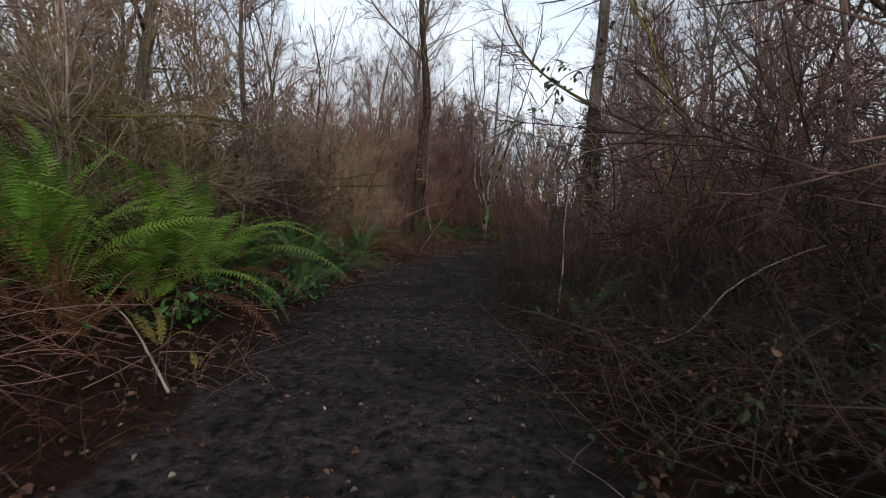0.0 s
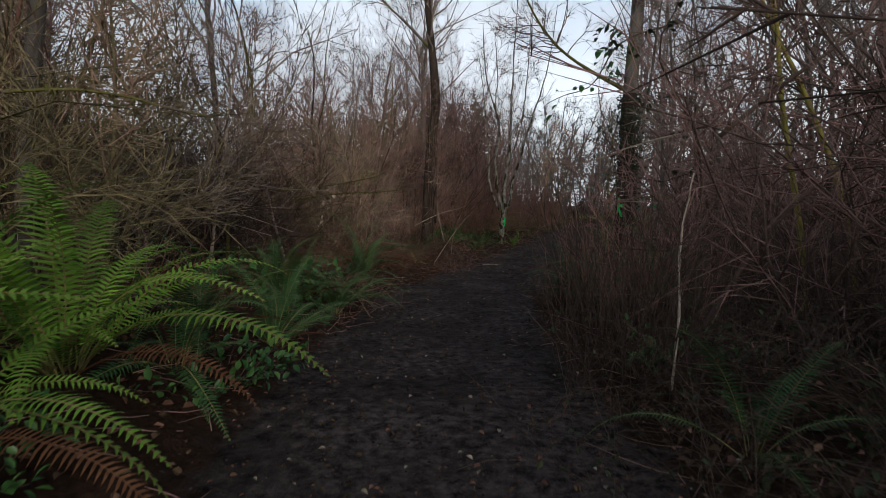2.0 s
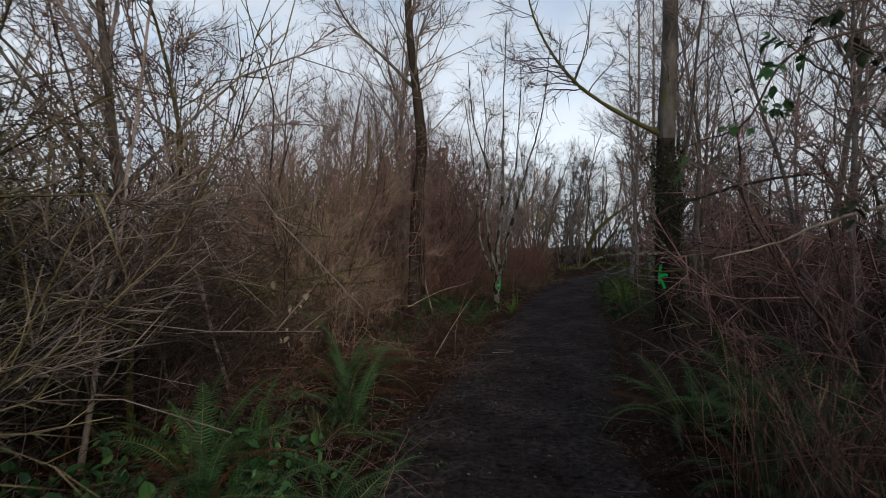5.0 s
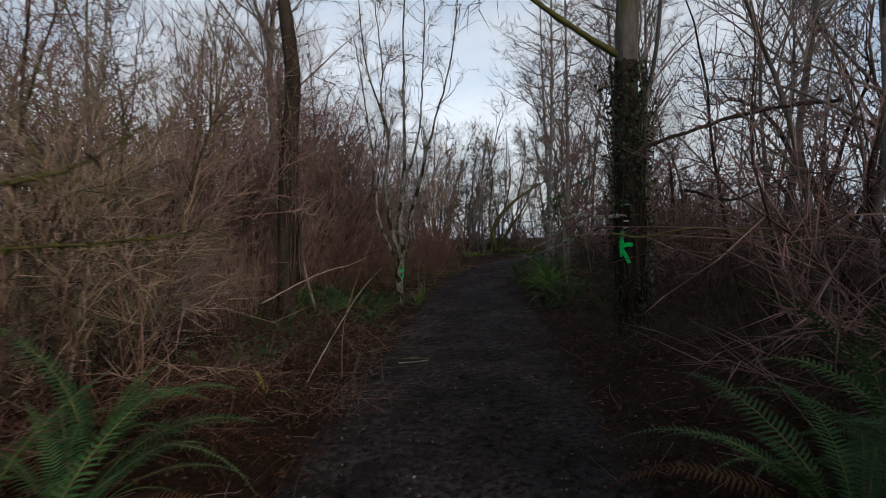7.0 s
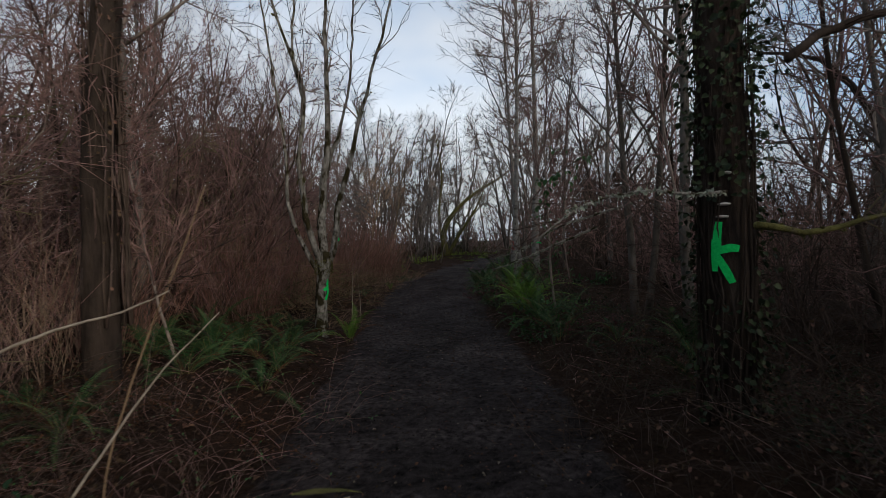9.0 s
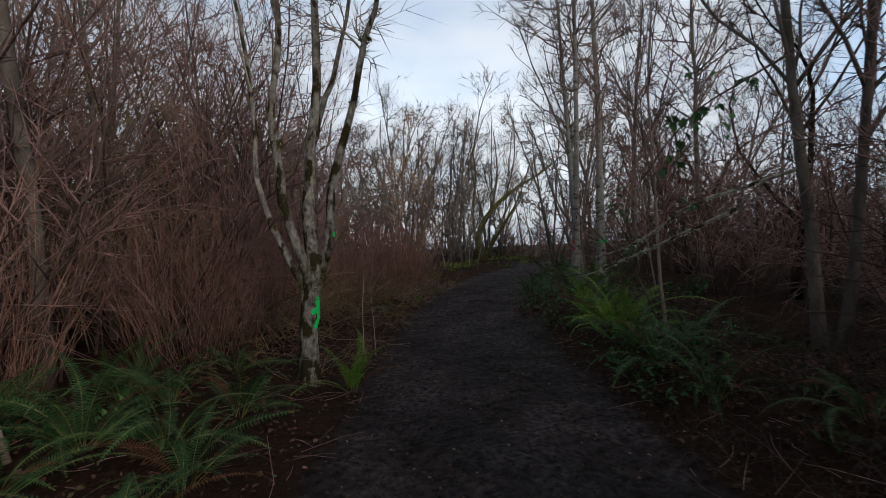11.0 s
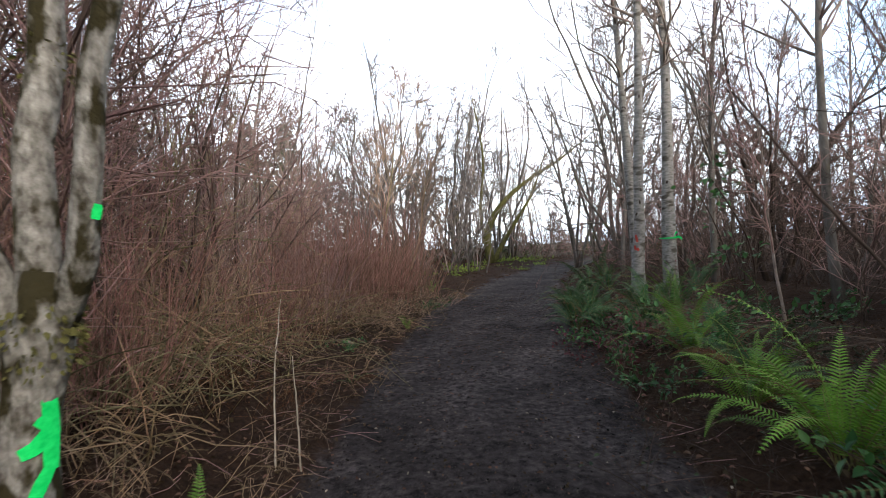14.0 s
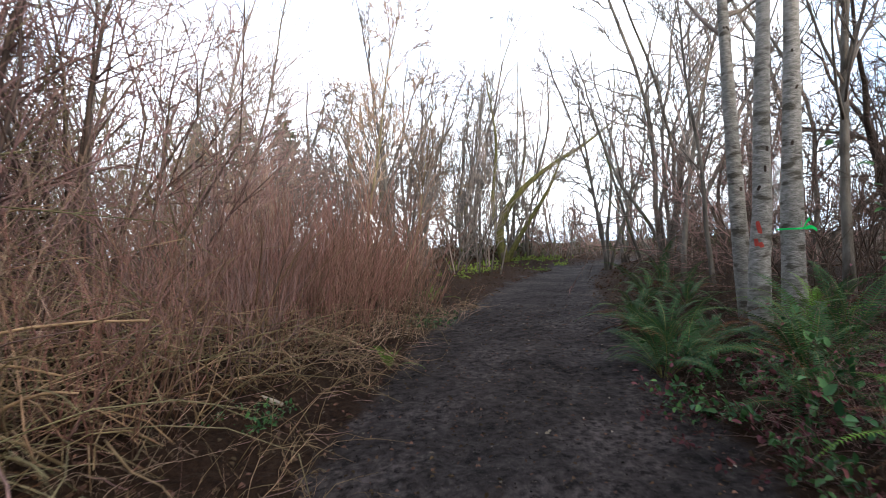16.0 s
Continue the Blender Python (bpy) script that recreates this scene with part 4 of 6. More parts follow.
def leaning_tree():
    rng = np.random.default_rng(25)
    y0 = 38.0
    z = land(10.6, y0)
    top = tagged(new("leaning_tree"), "mossy willow leaning over the path", "tree")
    stems = []
    for pts, r in (([(10.7, y0, z - .2), (10.5, y0, 2.2), (11.1, y0, 3.3), (12.3, y0, 4.4), (14.8, y0, 5.9), (17, y0, 7.5)], 0.24), ([(10.75, y0, z), (11.4, y0 - .2, 1.9), (12.8, y0 - .2, 3.9), (14.0, y0, 6.6)], 0.15),
                   ([(10.6, y0, z), (10.3, y0 + .2, 3), (10.6, y0 + .3, 6), (10.2, y0 + .3, 9)], 0.12), ([(11.3, y0, 3.4), (11.8, y0, 5.5), (11.7, y0, 8.5)], 0.08), ([(12.3, y0, 4.4), (12.9, y0, 6.5), (13.0, y0, 9)], 0.06)):
        P, R = curve_through(pts, np.linspace(r, 0.02, len(pts)), 18)
        g = Geo()
        sweep(g, P, R, 8, 0, 0.05, rng)
        part("stem", g, [MOSSY if r > 0.1 else BARK_GREY], top)
        stems.append((P, R))
    part("crown", crown_from(rng, stems, 90, 1800, 0.25, reach=2.4, angle=0.8), [TWIG_GREY], top, "thin bare grey twigs")


multi_stem_tree()
ivied_tree_with_star()
vine_clad_tree()
birches()
leaning_tree()


def yellow_saplings():
    rng = np.random.default_rng(26)
    for pts in ([(4.05, 1.8, 0.2), (3.9, 1.8, 1.27), (3.63, 1.8, 2.58), (3.47, 1.8, 3.51), (3.1, 1.8, 4.13), (2.7, 1.8, 5.0)], [(4.8, 2.2, 0.2), (4.54, 2.2, 1.51), (4.09, 2.2, 2.62), (3.59, 2.2, 3.59), (3.4, 2.2, 4.14), (3.2, 2.2, 5.2)]):
        top = tagged(new("mossy_sapling"), "thin yellow-green mossy sapling bending over the path", "sapling", "yellow saplings")
        P, R = curve_through(pts, np.linspace(0.032, 0.008, len(pts)), 18)
        g = Geo()
        sweep(g, P, R, 7, 0, 0.05, rng)
        part("stem", g, [STEM_YELLOW], top)
        part("crown", crown_from(rng, [(P, R)], 14, 160, 0.45, reach=0.9), [TWIG_DARK], top, "thin dark twigs")


yellow_saplings()


# where the ferns stand: x, y, size, fronds, look
FERN_PLACES = (
        (-1.3, -2.2, 1.35, 30, "green"), (-1.95, -2.7, 1.35, 28, "green"), (-1.15, -0.9, 1.5, 34, "green"), (-2.0, -1.4, 1.4, 28, "green"), (-2.8, -2.0, 1.35, 22, "green"), (-2.6, -0.4, 1.2, 18, "shade_green"), (-3.2, -2.8, 1.2, 16, "green"), (-1.1, 0.2, 1.0, 18, "shade_green"),
        (-1.05, -1.7, 1.1, 26, "green"), (-0.95, -0.3, 1.0, 20, "shade_green"), (-0.85, 0.9, 0.95, 18, "shade_green"), (6.5, 21.4, 1.0, 20, "shade_green"), (7.6, 23.6, 1.0, 18, "shade_green"), (6.7, 20.0, 0.85, 16, "shade_green"), (8.5, 24.6, 1.0, 18, "shade_green"), (-0.55, -2.3, 0.42, 5, "yellow"), (-0.3, -2.35, 0.34, 4, "yellow"), (2.2, -0.9, 0.75, 12, "shade_green"), (-1.6, 3.0, 0.9, 14, "shade_green"), (-1.3, 4.6, 0.8, 12, "shade_green"),
        (2.45, 4.9, 1.25, 28, "shade_green"), (3.3, 5.2, 1.3, 28, "shade_green"), (2.9, 4.1, 1.25, 26, "shade_green"), (2.3, 3.4, 1.0, 18, "shade_green"), (3.6, 4.3, 1.2, 20, "shade_green"), (-1.5, 6.6, 1.1, 20, "shade_green"), (-1.1, 4.9, 1.1, 20, "shade_green"), (-1.7, 3.9, 1.1, 20, "shade_green"), (-0.7, 8.4, 0.4, 6, "yellow"),
        (0.2, 15.4, 1.05, 22, "shade_green"), (-0.9, 14.6, 1.15, 22, "shade_green"), (0.5, 14.2, 0.95, 18, "shade_green"), (-0.3, 13.6, 0.9, 14, "shade_green"), (1.95, 16.0, 0.95, 13, "green"), (0.6, 16.6, 0.8, 12, "shade_green"), (-0.4, 16.4, 0.9, 12, "shade_green"),
        (5.3, 12.8, 0.8, 14, "shade_green"), (5.35, 15.1, 1.05, 22, "shade_green"), (6.1, 15.5, 1.0, 18, "shade_green"), (5.95, 17.4, 1.0, 20, "green"), (6.9, 18.7, 1.0, 18, "shade_green"), (5.0, 13.9, 0.9, 16, "shade_green"), (-0.1, 14.3, 1.1, 22, "shade_green"), (0.75, 13.7, 0.9, 16, "shade_green"), (-0.95, 3.0, 1.05, 24, "shade_green"), (-1.2, 2.0, 1.05, 22, "shade_green"), (-1.3, 5.9, 1.1, 22, "shade_green"), (2.9, 2.9, 1.0, 18, "shade_green"), (5.65, 16.4, 1.35, 28, "green"), (6.3, 17.6, 1.0, 18, "shade_green"), (6.6, 18.9, 0.95, 16, "green"), (7.2, 20.5, 1.1, 24, "shade_green"), (7.9, 20.8, 1.1, 22, "shade_green"), (6.9, 21.6, 1.05, 22, "shade_green"), (7.4, 22.6, 1.1, 20, "shade_green"), (8.2, 21.4, 1.0, 18, "green"),
        (8.3, 23.4, 0.95, 16, "shade_green"), (9.2, 25.2, 1.0, 16, "shade_green"), (7.5, 21.9, 0.8, 14, "shade_green"), (5.2, 26.4, 0.7, 10, "green"), (9.4, 22.2, 0.9, 12, "shade_green"), (0.9, 14.9, 0.9, 14, "shade_green"), (-0.3, 15.7, 1.0, 16, "shade_green"), (0.6, 12.9, 0.9, 14, "shade_green"), (-1.6, 2.7, 1.15, 22, "shade_green"), (-2.0, 3.5, 1.2, 20, "shade_green"), (2.9, 19.9, 0.4, 6, "shade_green"), (4.0, 22.6, 0.5, 8, "green"), (4.9, 10.9, 0.85, 14, "shade_green"), (5.7, 11.9, 0.9, 14, "shade_green"), (-0.9, 11.7, 0.8, 14, "shade_green"), (-1.4, 12.4, 0.8, 12, "shade_green"))
FERN_SPOTS = [(a, b) for a, b, c, d, e in FERN_PLACES if c > 0.7][:-4] + [(3.0, -1.6), (2.6, -1.7), (3.5, -1.6)]


# ---- the wood: repeats ----
wood = np.random.default_rng(5)


def spots(count, x0, x1, y0, y1, min_side, gap, taken, keep=None, scale=(0.8, 1.25), tilt=0.06, side=0):
    """Random standing places off the path, at least a gap apart."""
    out, tries = [], 0
    clear = 1.0 if gap < 0.6 else 2.1
    while len(out) < count and tries < count * 60:
        tries += 1
        x, y = wood.uniform(x0, x1), wood.uniform(y0, y1)
        d, s = beside(x, y)
        if d < min_side or off_track(x, y) < clear or (y < -3.2 and math.hypot(x - 1.3, y + 5.2) < 2.0) or (side and s != side) or (keep and not keep(x, y, d)):
            continue
        if any((x - a)**2 + (y - b)**2 < gap * gap for a, b in taken):
            continue
        taken.append((x, y))
        out.append((x, y, wood.uniform(0, 6.28), wood.uniform(*scale), wood.normal(0, tilt), wood.normal(0, tilt)))
    return out


def shared(protos, places):
    """Deals the places out among the prototypes."""
    for k, p in enumerate(protos):
        mine = places[k::len(protos)]
        if mine:
            scatter(p, mine)
        else:
            for o in (*p.children_recursive, p):
                bpy.data.objects.remove(o)


tree_spots = [(1.5, 16.3), (4.47, 10.15), (-0.9, 12.9), (7.9, 21.6), (8.45, 22.2), (11, 38), (4, 1.8), (4.8, 2.2)]
alders = [slender_tree(wood, "bare_tree", 9.0 + k, 0.055 + 0.012 * k, 28, 1200, BARK_GREY, TWIG_GREY if k % 2 else TWIG_GREY_SHADED, "slender bare grey tree with fine twigs", 0.75, thick=1.5) for k in range(4)]
shared(alders, [(x, y, wood.uniform(0, 6), s, 0.03, 0.02) for x, y, s in ((5.6, 4.5, .9), (6.4, 7.6, 1), (7.2, 6.0, 1.1), (6.0, 12.2, .9), (7.6, 10.8, 1), (8.4, 8.2, 1.1), (6.8, 14.4, .9), (9.0, 12, 1.1), (6.6, 2.6, 1), (8.2, 4.0, 1), (-1.8, 19.8, .9), (-2.8, 21.6, 1), (-4.4, 22.4, 1.1), (-1.0, 23.4, .9), (-3.4, 25.2, 1), (-5.6, 24.6, 1.1), (9.6, 24.4, .8), (10.4, 26.2, .9), (10.2, 22.6, .9))] + [p for p in spots(44, -14, 26, -6, 40, 2.2, 1.5, tree_spots, lambda x, y, d: not (y > 24 and d < 3.0), (0.75, 1.25)) if not (p[0] > 1 and p[1] < 1.5 and p[0] < 5)])
saplings = [slender_tree(wood, "bare_sapling", 4.8 + k * 0.8, 0.026, 24, 700, TWIG_GREY if k else TWIG_OLIVE, (TWIG_TAN, TWIG_GREY, TWIG_MAROON)[k], "thin bare sapling with upright twigs", 0.6, 0.12, thick=1.6) for k in range(3)]
shared(saplings, [(x, y, wood.uniform(0, 6), s, 0.1, 0.05) for x, y, s in ((-2.6, 1.2, .9), (-3.0, 3.6, 1.0), (-2.6, 5.6, .95), (-3.4, 7.4, 1.0), (-2.7, 8.8, .95), (-4.2, 2.2, 1.1), (-4.4, 5.2, 1.1), (-2.9, -0.2, .9), (-3.6, 0.6, 1.0))] + [p for p in spots(44, -11, 20, -3, 36, 1.2, 1.0, tree_spots, None, (0.7, 1.2), 0.12) if not (p[0] > 1 and p[1] < 1.5 and p[0] < 5)])
far_trees = [slender_tree(wood, "distant_tree", 10.0 + 2 * k, 0.1, 22, 400, BARK_GREY, TWIG_GREY_SHADED, "tall bare tree in the distant wood", 0.7, thick=2.0) for k in range(2)]
shared(far_trees, spots(40, -30, 60, 36, 75, 3.0, 2.3, tree_spots, None, (0.6, 1.05)))

bush_spots = [(1.5, 16.3), (4.47, 10.15), (-0.9, 12.9), *FERN_SPOTS]
wands = [wand_shrub(wood, "wand_shrub", 1.9 + 0.2 * k, 1.5, 80, 330, (TWIG_RED, TWIG_MAROON, TWIG_TAN)[k], ("dense clump of upright reddish-brown bare wands", "dense clump of upright maroon bare wands", "dense clump of upright tan bare wands")[k]) for k in range(3)]
wand_places = spots(9, 1, 5, 0.0, 4.0, 0.3, 0.8, bush_spots, None, (0.65, 0.9), 0.1, side=1) + spots(14, -5, 6, 13, 30, 1.3, 1.2, bush_spots, None, (0.8, 1.1), 0.1, side=-1)
# these wands are darkened in colour to stand in for shade
shade_wands = [wand_shrub(wood, "dark_wand_shrub", 1.9, 1.5, 80, 330, TWIG_DARK, "dense clump of upright brown wands, darkened in colour as shade")]
shared(shade_wands, wand_places[:9])
shared(wands[1:], wand_places[9:])
shared(wands[:1], [(3.0, 23.0, 0.3, 0.95, 0, 0), (3.9, 24.2, 1.3, 0.9, 0.05, 0), (2.6, 24.4, 2.2, 1.0, 0, 0.05), (4.6, 25.6, 0.8, 0.9, 0, 0), (2.2, 22.2, 4.0, 0.95, 0.06, 0), (1.8, 20.6, 2.0, 0.9, 0, 0), (3.4, 25.8, 5.0, 1.0, 0, 0), (2.4, 3.2, 1.0, 0.7, 0, 0), (2.6, 2.0, 3.0, 0.75, 0, 0)])
red_wands = [wand_shrub(wood, "red_wand_shrub", 2.3, 1.7, 210, 620, TWIG_RED, "dense clump of upright red-brown bare wands")]
shared(red_wands, [(x, y, wood.uniform(0, 6), q, 0.03, 0.03) for x, y, q in ((3.1, 24.6, 1.0), (2.4, 25.4, 1.05), (3.9, 25.6, 0.9), (-0.2, 17.9, 1.0), (0.5, 18.9, 0.9), (-0.2, 20.6, 1.1), (-1.7, 15.4, 0.9), (3.2, 26.6, 1.0))])
maroon_wands = [wand_shrub(wood, "maroon_wand_shrub", 2.3, 1.7, 170, 560, TWIG_MAROON, "dense clump of upright dull maroon wands")]
shared(maroon_wands, [(x, y, wood.uniform(0, 6), q, 0.05, 0.05) for x, y, q in ((-2.3, 12.2, 0.75), (-3.0, 10.4, 0.8), (-3.4, 13.4, 0.9))])
tans = [thicket_shrub(wood, "tan_thicket", 3.9 + 0.4 * k, 3.0, 16, 250, 1500, (TWIG_RED, TWIG_OLIVE, TWIG_GREY)[k], (TWIG_TAN, TWIG_OLIVE, TWIG_MAROON)[k], "tan-brown bare thicket with dense fine twigs", bend=0.2, nod=-0.02, thick=1.35, r=0.011) for k in range(3)]
shared(tans, spots(54, -9, 6, -5, 32, 1.1, 0.95, bush_spots, lambda x, y, d: not (y > 16.5 and d < 3.5) and not (7.5 < y < 13.6 and x > -2.4) and not (-1.5 < y < 6.8 and x > -3.2), (0.75, 1.25), 0.15, side=-1))
olives = [thicket_shrub(wood, "olive_thicket", 2.7 + 0.3 * k, 2.6, 16, 330, 1500, TWIG_OLIVE, (TWIG_OLIVE, TWIG_GREY)[k], "olive mossy thicket of fine drooping bare twigs", r=0.008, bend=0.26, nod=-0.08, thick=1.1, split=False) for k in range(2)]
shared(olives, [(x, y, wood.uniform(0, 6), q, 0, 0) for x, y, q in ((-3.1, 0.8, 0.95), (-4.0, 2.5, 1.0), (-3.4, 0.0, 1.1), (-3.8, 1.6, 1.2), (-4.4, -0.6, 0.9), (-2.9, 10.2, 0.8), (-3.5, 8.4, 0.9))])
# the olive thicket again, with shade put into its twig colour
shady_olives = [thicket_shrub(wood, "dark_olive_thicket", 2.7, 2.6, 16, 330, 1500, TWIG_DARK, TWIG_DARK, "mossy thicket of fine drooping bare twigs, darkened in colour as shade", r=0.008, bend=0.26, nod=-0.08, thick=1.1, split=False)]
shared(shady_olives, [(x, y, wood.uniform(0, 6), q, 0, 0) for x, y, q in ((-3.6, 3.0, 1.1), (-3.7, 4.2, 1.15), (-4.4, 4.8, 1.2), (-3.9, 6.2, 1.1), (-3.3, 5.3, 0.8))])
# dark twigs carry the shade of the right-hand side
darks = [thicket_shrub(wood, "dark_thicket", 3.9, 3.0, 16, 250, 1500, TWIG_DARK, (TWIG_DARK, TWIG_MAROON, TWIG_DARK)[k], "leaning brown thicket of bare branches, darkened in colour as shade", lean=(0.3, 0.1), bend=0.2, nod=-0.02, thick=1.35) for k in range(3)]
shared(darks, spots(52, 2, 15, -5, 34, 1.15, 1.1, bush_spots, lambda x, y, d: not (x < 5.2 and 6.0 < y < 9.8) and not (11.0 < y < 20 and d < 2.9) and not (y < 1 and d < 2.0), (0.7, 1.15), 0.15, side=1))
far_bush = [thicket_shrub(wood, "distant_thicket", 4.2, 4.2, 14, 120, 340, TWIG_GREY_SHADED, (TWIG_GREY_SHADED, TWIG_MAROON, TWIG_GREY)[k], "distant grey-brown bare thicket", thick=3.0, r=0.024, split=False, bend=0.18) for k in range(3)]
# the spots from y -24 to -8 are unseen, added to cut skylight
shared(far_bush, spots(42, -14, 34, 26, 47, 0.8, 1.6, bush_spots, None, (0.7, 1.2)) + spots(18, -22, -7, -4, 28, 1.2, 1.9, bush_spots, None, (0.8, 1.2)) + spots(16, -8, 10, -24, -8, 1.2, 1.9, bush_spots, None, (0.8, 1.2)) + spots(16, 13, 28, -4, 28, 1.2, 1.9, bush_spots, None, (0.8, 1.2)) + [(-9 + 1.25 * k, 44.0 + 1.5 * (k % 3), k * 1.7, 0.6 + 0.06 * (k % 4), 0, 0) for k in range(34)])

groves = [branchy_tree(wood, "willow_tree", 9.0 + k, 5 - k, 0.075, 11 + 2 * k, BARK_GREY, TWIG_GREY_SHADED, "crooked grey willow, many stems, dense fine twigs", "willows beyond the bend", (0.3, 0.22, 0.16)[k], thick=2.0) for k in range(3)]
grove_spots = [(11, 38)]
shared(groves, [(x, y, wood.uniform(0, 6), q, 0.04, 0.03) for x, y, q in ((7.0, 41.5, 1.25), (9.2, 39.4, 1.05), (10.4, 41.2, 1.1), (11.6, 40.0, 1.0), (4.6, 42, 1.15), (2.6, 41, 0.85), (3.6, 43.5, 0.95), (0.8, 40, 0.85), (12.5, 29.5, 1.0), (13.6, 31.0, 1.05), (12.9, 33.5, 1.0), (15.0, 27.4, 1.0), (16.4, 31.5, 1.1), (5.8, 38.6, 0.8), (8.2, 43.5, 1.0), (13.6, 43, 1.0), (15.8, 37.0, 1.0), (-2.0, 37.5, 0.9))]
       + spots(14, -12, 24, 36, 54, 2.5, 2.2, grove_spots, None, (0.75, 1.1), 0.06))
gnarled = [branchy_tree(wood, "gnarled_tree", 7.5 + k, 3 - k, 0.085, 12 + 4 * k, BARK_DARK, TWIG_DARK, "dark crooked tree with gnarled bare boughs", "gnarled trees", 0.3, crook=0.2, thick=1.2) for k in range(2)]
shared(gnarled, [(x, y, wood.uniform(0, 6), q, 0.05, 0.04) for x, y, q in ((12.2, 23.2, 0.95), (14.6, 25.2, 1.1), (10.8, 18.4, 0.95), (7.0, 4.4, 1.0), (7.2, 0.6, 0.9), (9.8, 6.0, 1.1), (10.0, 11.0, 1.1), (9.0, 1.6, 1.1), (12.4, 15.0, 1.1))])
thin_trees = [branchy_tree(wood, "thin_bare_tree", 7.0 + k, 2, 0.04, 13, (BARK_DARK, MOSSY)[k], (TWIG_MAROON, TWIG_OLIVE)[k], ("thin bare tree with purplish-brown twigs", "thin bare tree with mossy olive twigs")[k], "thin trees in the thicket", 0.2, crook=0.12, thick=1.0) for k in range(2)]
# trees from y -8 back are unseen, added to block light from behind
shared(thin_trees, [(x, y, wood.uniform(0, 6), q, 0.06, 0.04) for x, y, q in ((-3.4, 9.6, 1.0), (-4.6, 12.6, 1.1), (-5.6, 8.2, 1.1), (-3.2, 4.4, 0.9), (-4.8, 3.0, 1.0), (-3.8, 14.8, 1.1), (-6.6, 14.0, 1.2), (-6.4, 4.8, 1.2), (6.4, 9.8, 1.0), (-1.6, -9.0, 1.1), (4.2, -9.4, 1.1), (1.0, -13.0, 1.2), (6.4, -8.0, 1.1), (-4.2, -10.5, 1.1))])
maroon_clumps = [thicket_shrub(wood, "maroon_clump", 6.0, 4.4, 14, 240, 1500, TWIG_DARK, TWIG_MAROON, "tall dark maroon shrub with spreading bare branches", "shrub", "maroon shrubs", thick=1.4, r=0.03, bend=0.16, nod=0.0)]
shared(maroon_clumps, [(x, y, wood.uniform(0, 6), s, 0.05, 0.03) for x, y, s in ((-1.9, 17.6, 1.0), (-2.9, 16.2, 0.85), (-2.2, 19.0, 1.2), (-4.0, 17.6, 1.2), (-3.6, 20.4, 1.3), (-5.4, 19.4, 1.3), (-2.8, 23.0, 1.1), (-4.2, 14.6, 1.0), (-5.0, 23.4, 1.2), (-1.2, 20.5, 1.0), (0.0, 22.8, 0.95), (-4.0, 11.4, 0.9))])

low_spots = list(FERN_SPOTS)
tangles = [cane_tangle(wood, "bramble_tangle", 0.7, 1.4, 38, 110, (TWIG_TAN, FERN_DEAD, TWIG_MAROON, STRAW)[k], ("tan bramble canes arching over the leaf mould", "rust-brown tangle of dead bracken", "reddish-brown arching bramble canes", "pale straw-coloured dead stems in a heap")[k],
                       leaf=(LEAF_DEAD, FERN_DEAD, LEAF_GREEN, LEAF_DEAD)[k], leaf_count=(120, 150, 90, 90)[k]) for k in range(4)]
# darker copies of the brambles; the colour imitates shade
dark_tangles = [cane_tangle(wood, "bramble_tangle", 0.7, 1.4, 38, 110, (TWIG_DARK, TWIG_DARK)[k], "brown bramble tangle, shade put into its dark colour", leaf=(LEAF_IVY, LEAF_DEAD)[k], leaf_count=130) for k in range(2)]
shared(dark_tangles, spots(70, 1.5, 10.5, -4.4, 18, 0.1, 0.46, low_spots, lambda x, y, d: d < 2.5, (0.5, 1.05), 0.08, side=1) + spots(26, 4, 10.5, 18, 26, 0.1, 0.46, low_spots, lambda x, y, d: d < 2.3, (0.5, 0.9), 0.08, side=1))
shared(tangles[1:3], spots(58, -4.0, 6, -4.4, 12.4, 0.1, 0.46, low_spots, lambda x, y, d: d < 2.3, (0.5, 0.95), 0.08, side=-1))
shared(tangles[0::3], spots(34, -4.0, 6, 16.6, 26, 0.1, 0.46, low_spots, lambda x, y, d: d < 2.3, (0.5, 1.0), 0.08, side=-1))
heaps = [cane_tangle(wood, "dry_stem_heap", 1.25, 1.8, 70, 90, (STRAW, TWIG_OLIVE)[k], "heap of long pale dead stems fallen over", r=0.007, leaf=LEAF_DEAD, leaf_count=60, category="dead stems") for k in range(2)]
shared(heaps, [(x, y, wood.uniform(0, 6), s, 0, 0) for x, y, s in ((1.1, 18.2, 0.9), (1.4, 19.4, 1.0), (1.8, 20.6, 1.0), (0.7, 20.2, 1.1), (2.4, 21.8, 0.9), (0.1, 18.8, 1.1), (3.0, 22.8, 0.6), (0.9, 21.6, 1.0))])


bracken = [cane_tangle(wood, "dead_bracken", 0.85, 1.3, 44, 120, FERN_DEAD, "rust-brown dead bracken collapsed beside the path", "bracken", r=0.004, leaf=FERN_DEAD, leaf_count=340), cane_tangle(wood, "dead_bracken", 0.8, 1.3, 44, 120, TWIG_RED, "red-brown bramble and bracken stems with dead leaves", "bracken", r=0.004, leaf=LEAF_DEAD, leaf_count=300)]
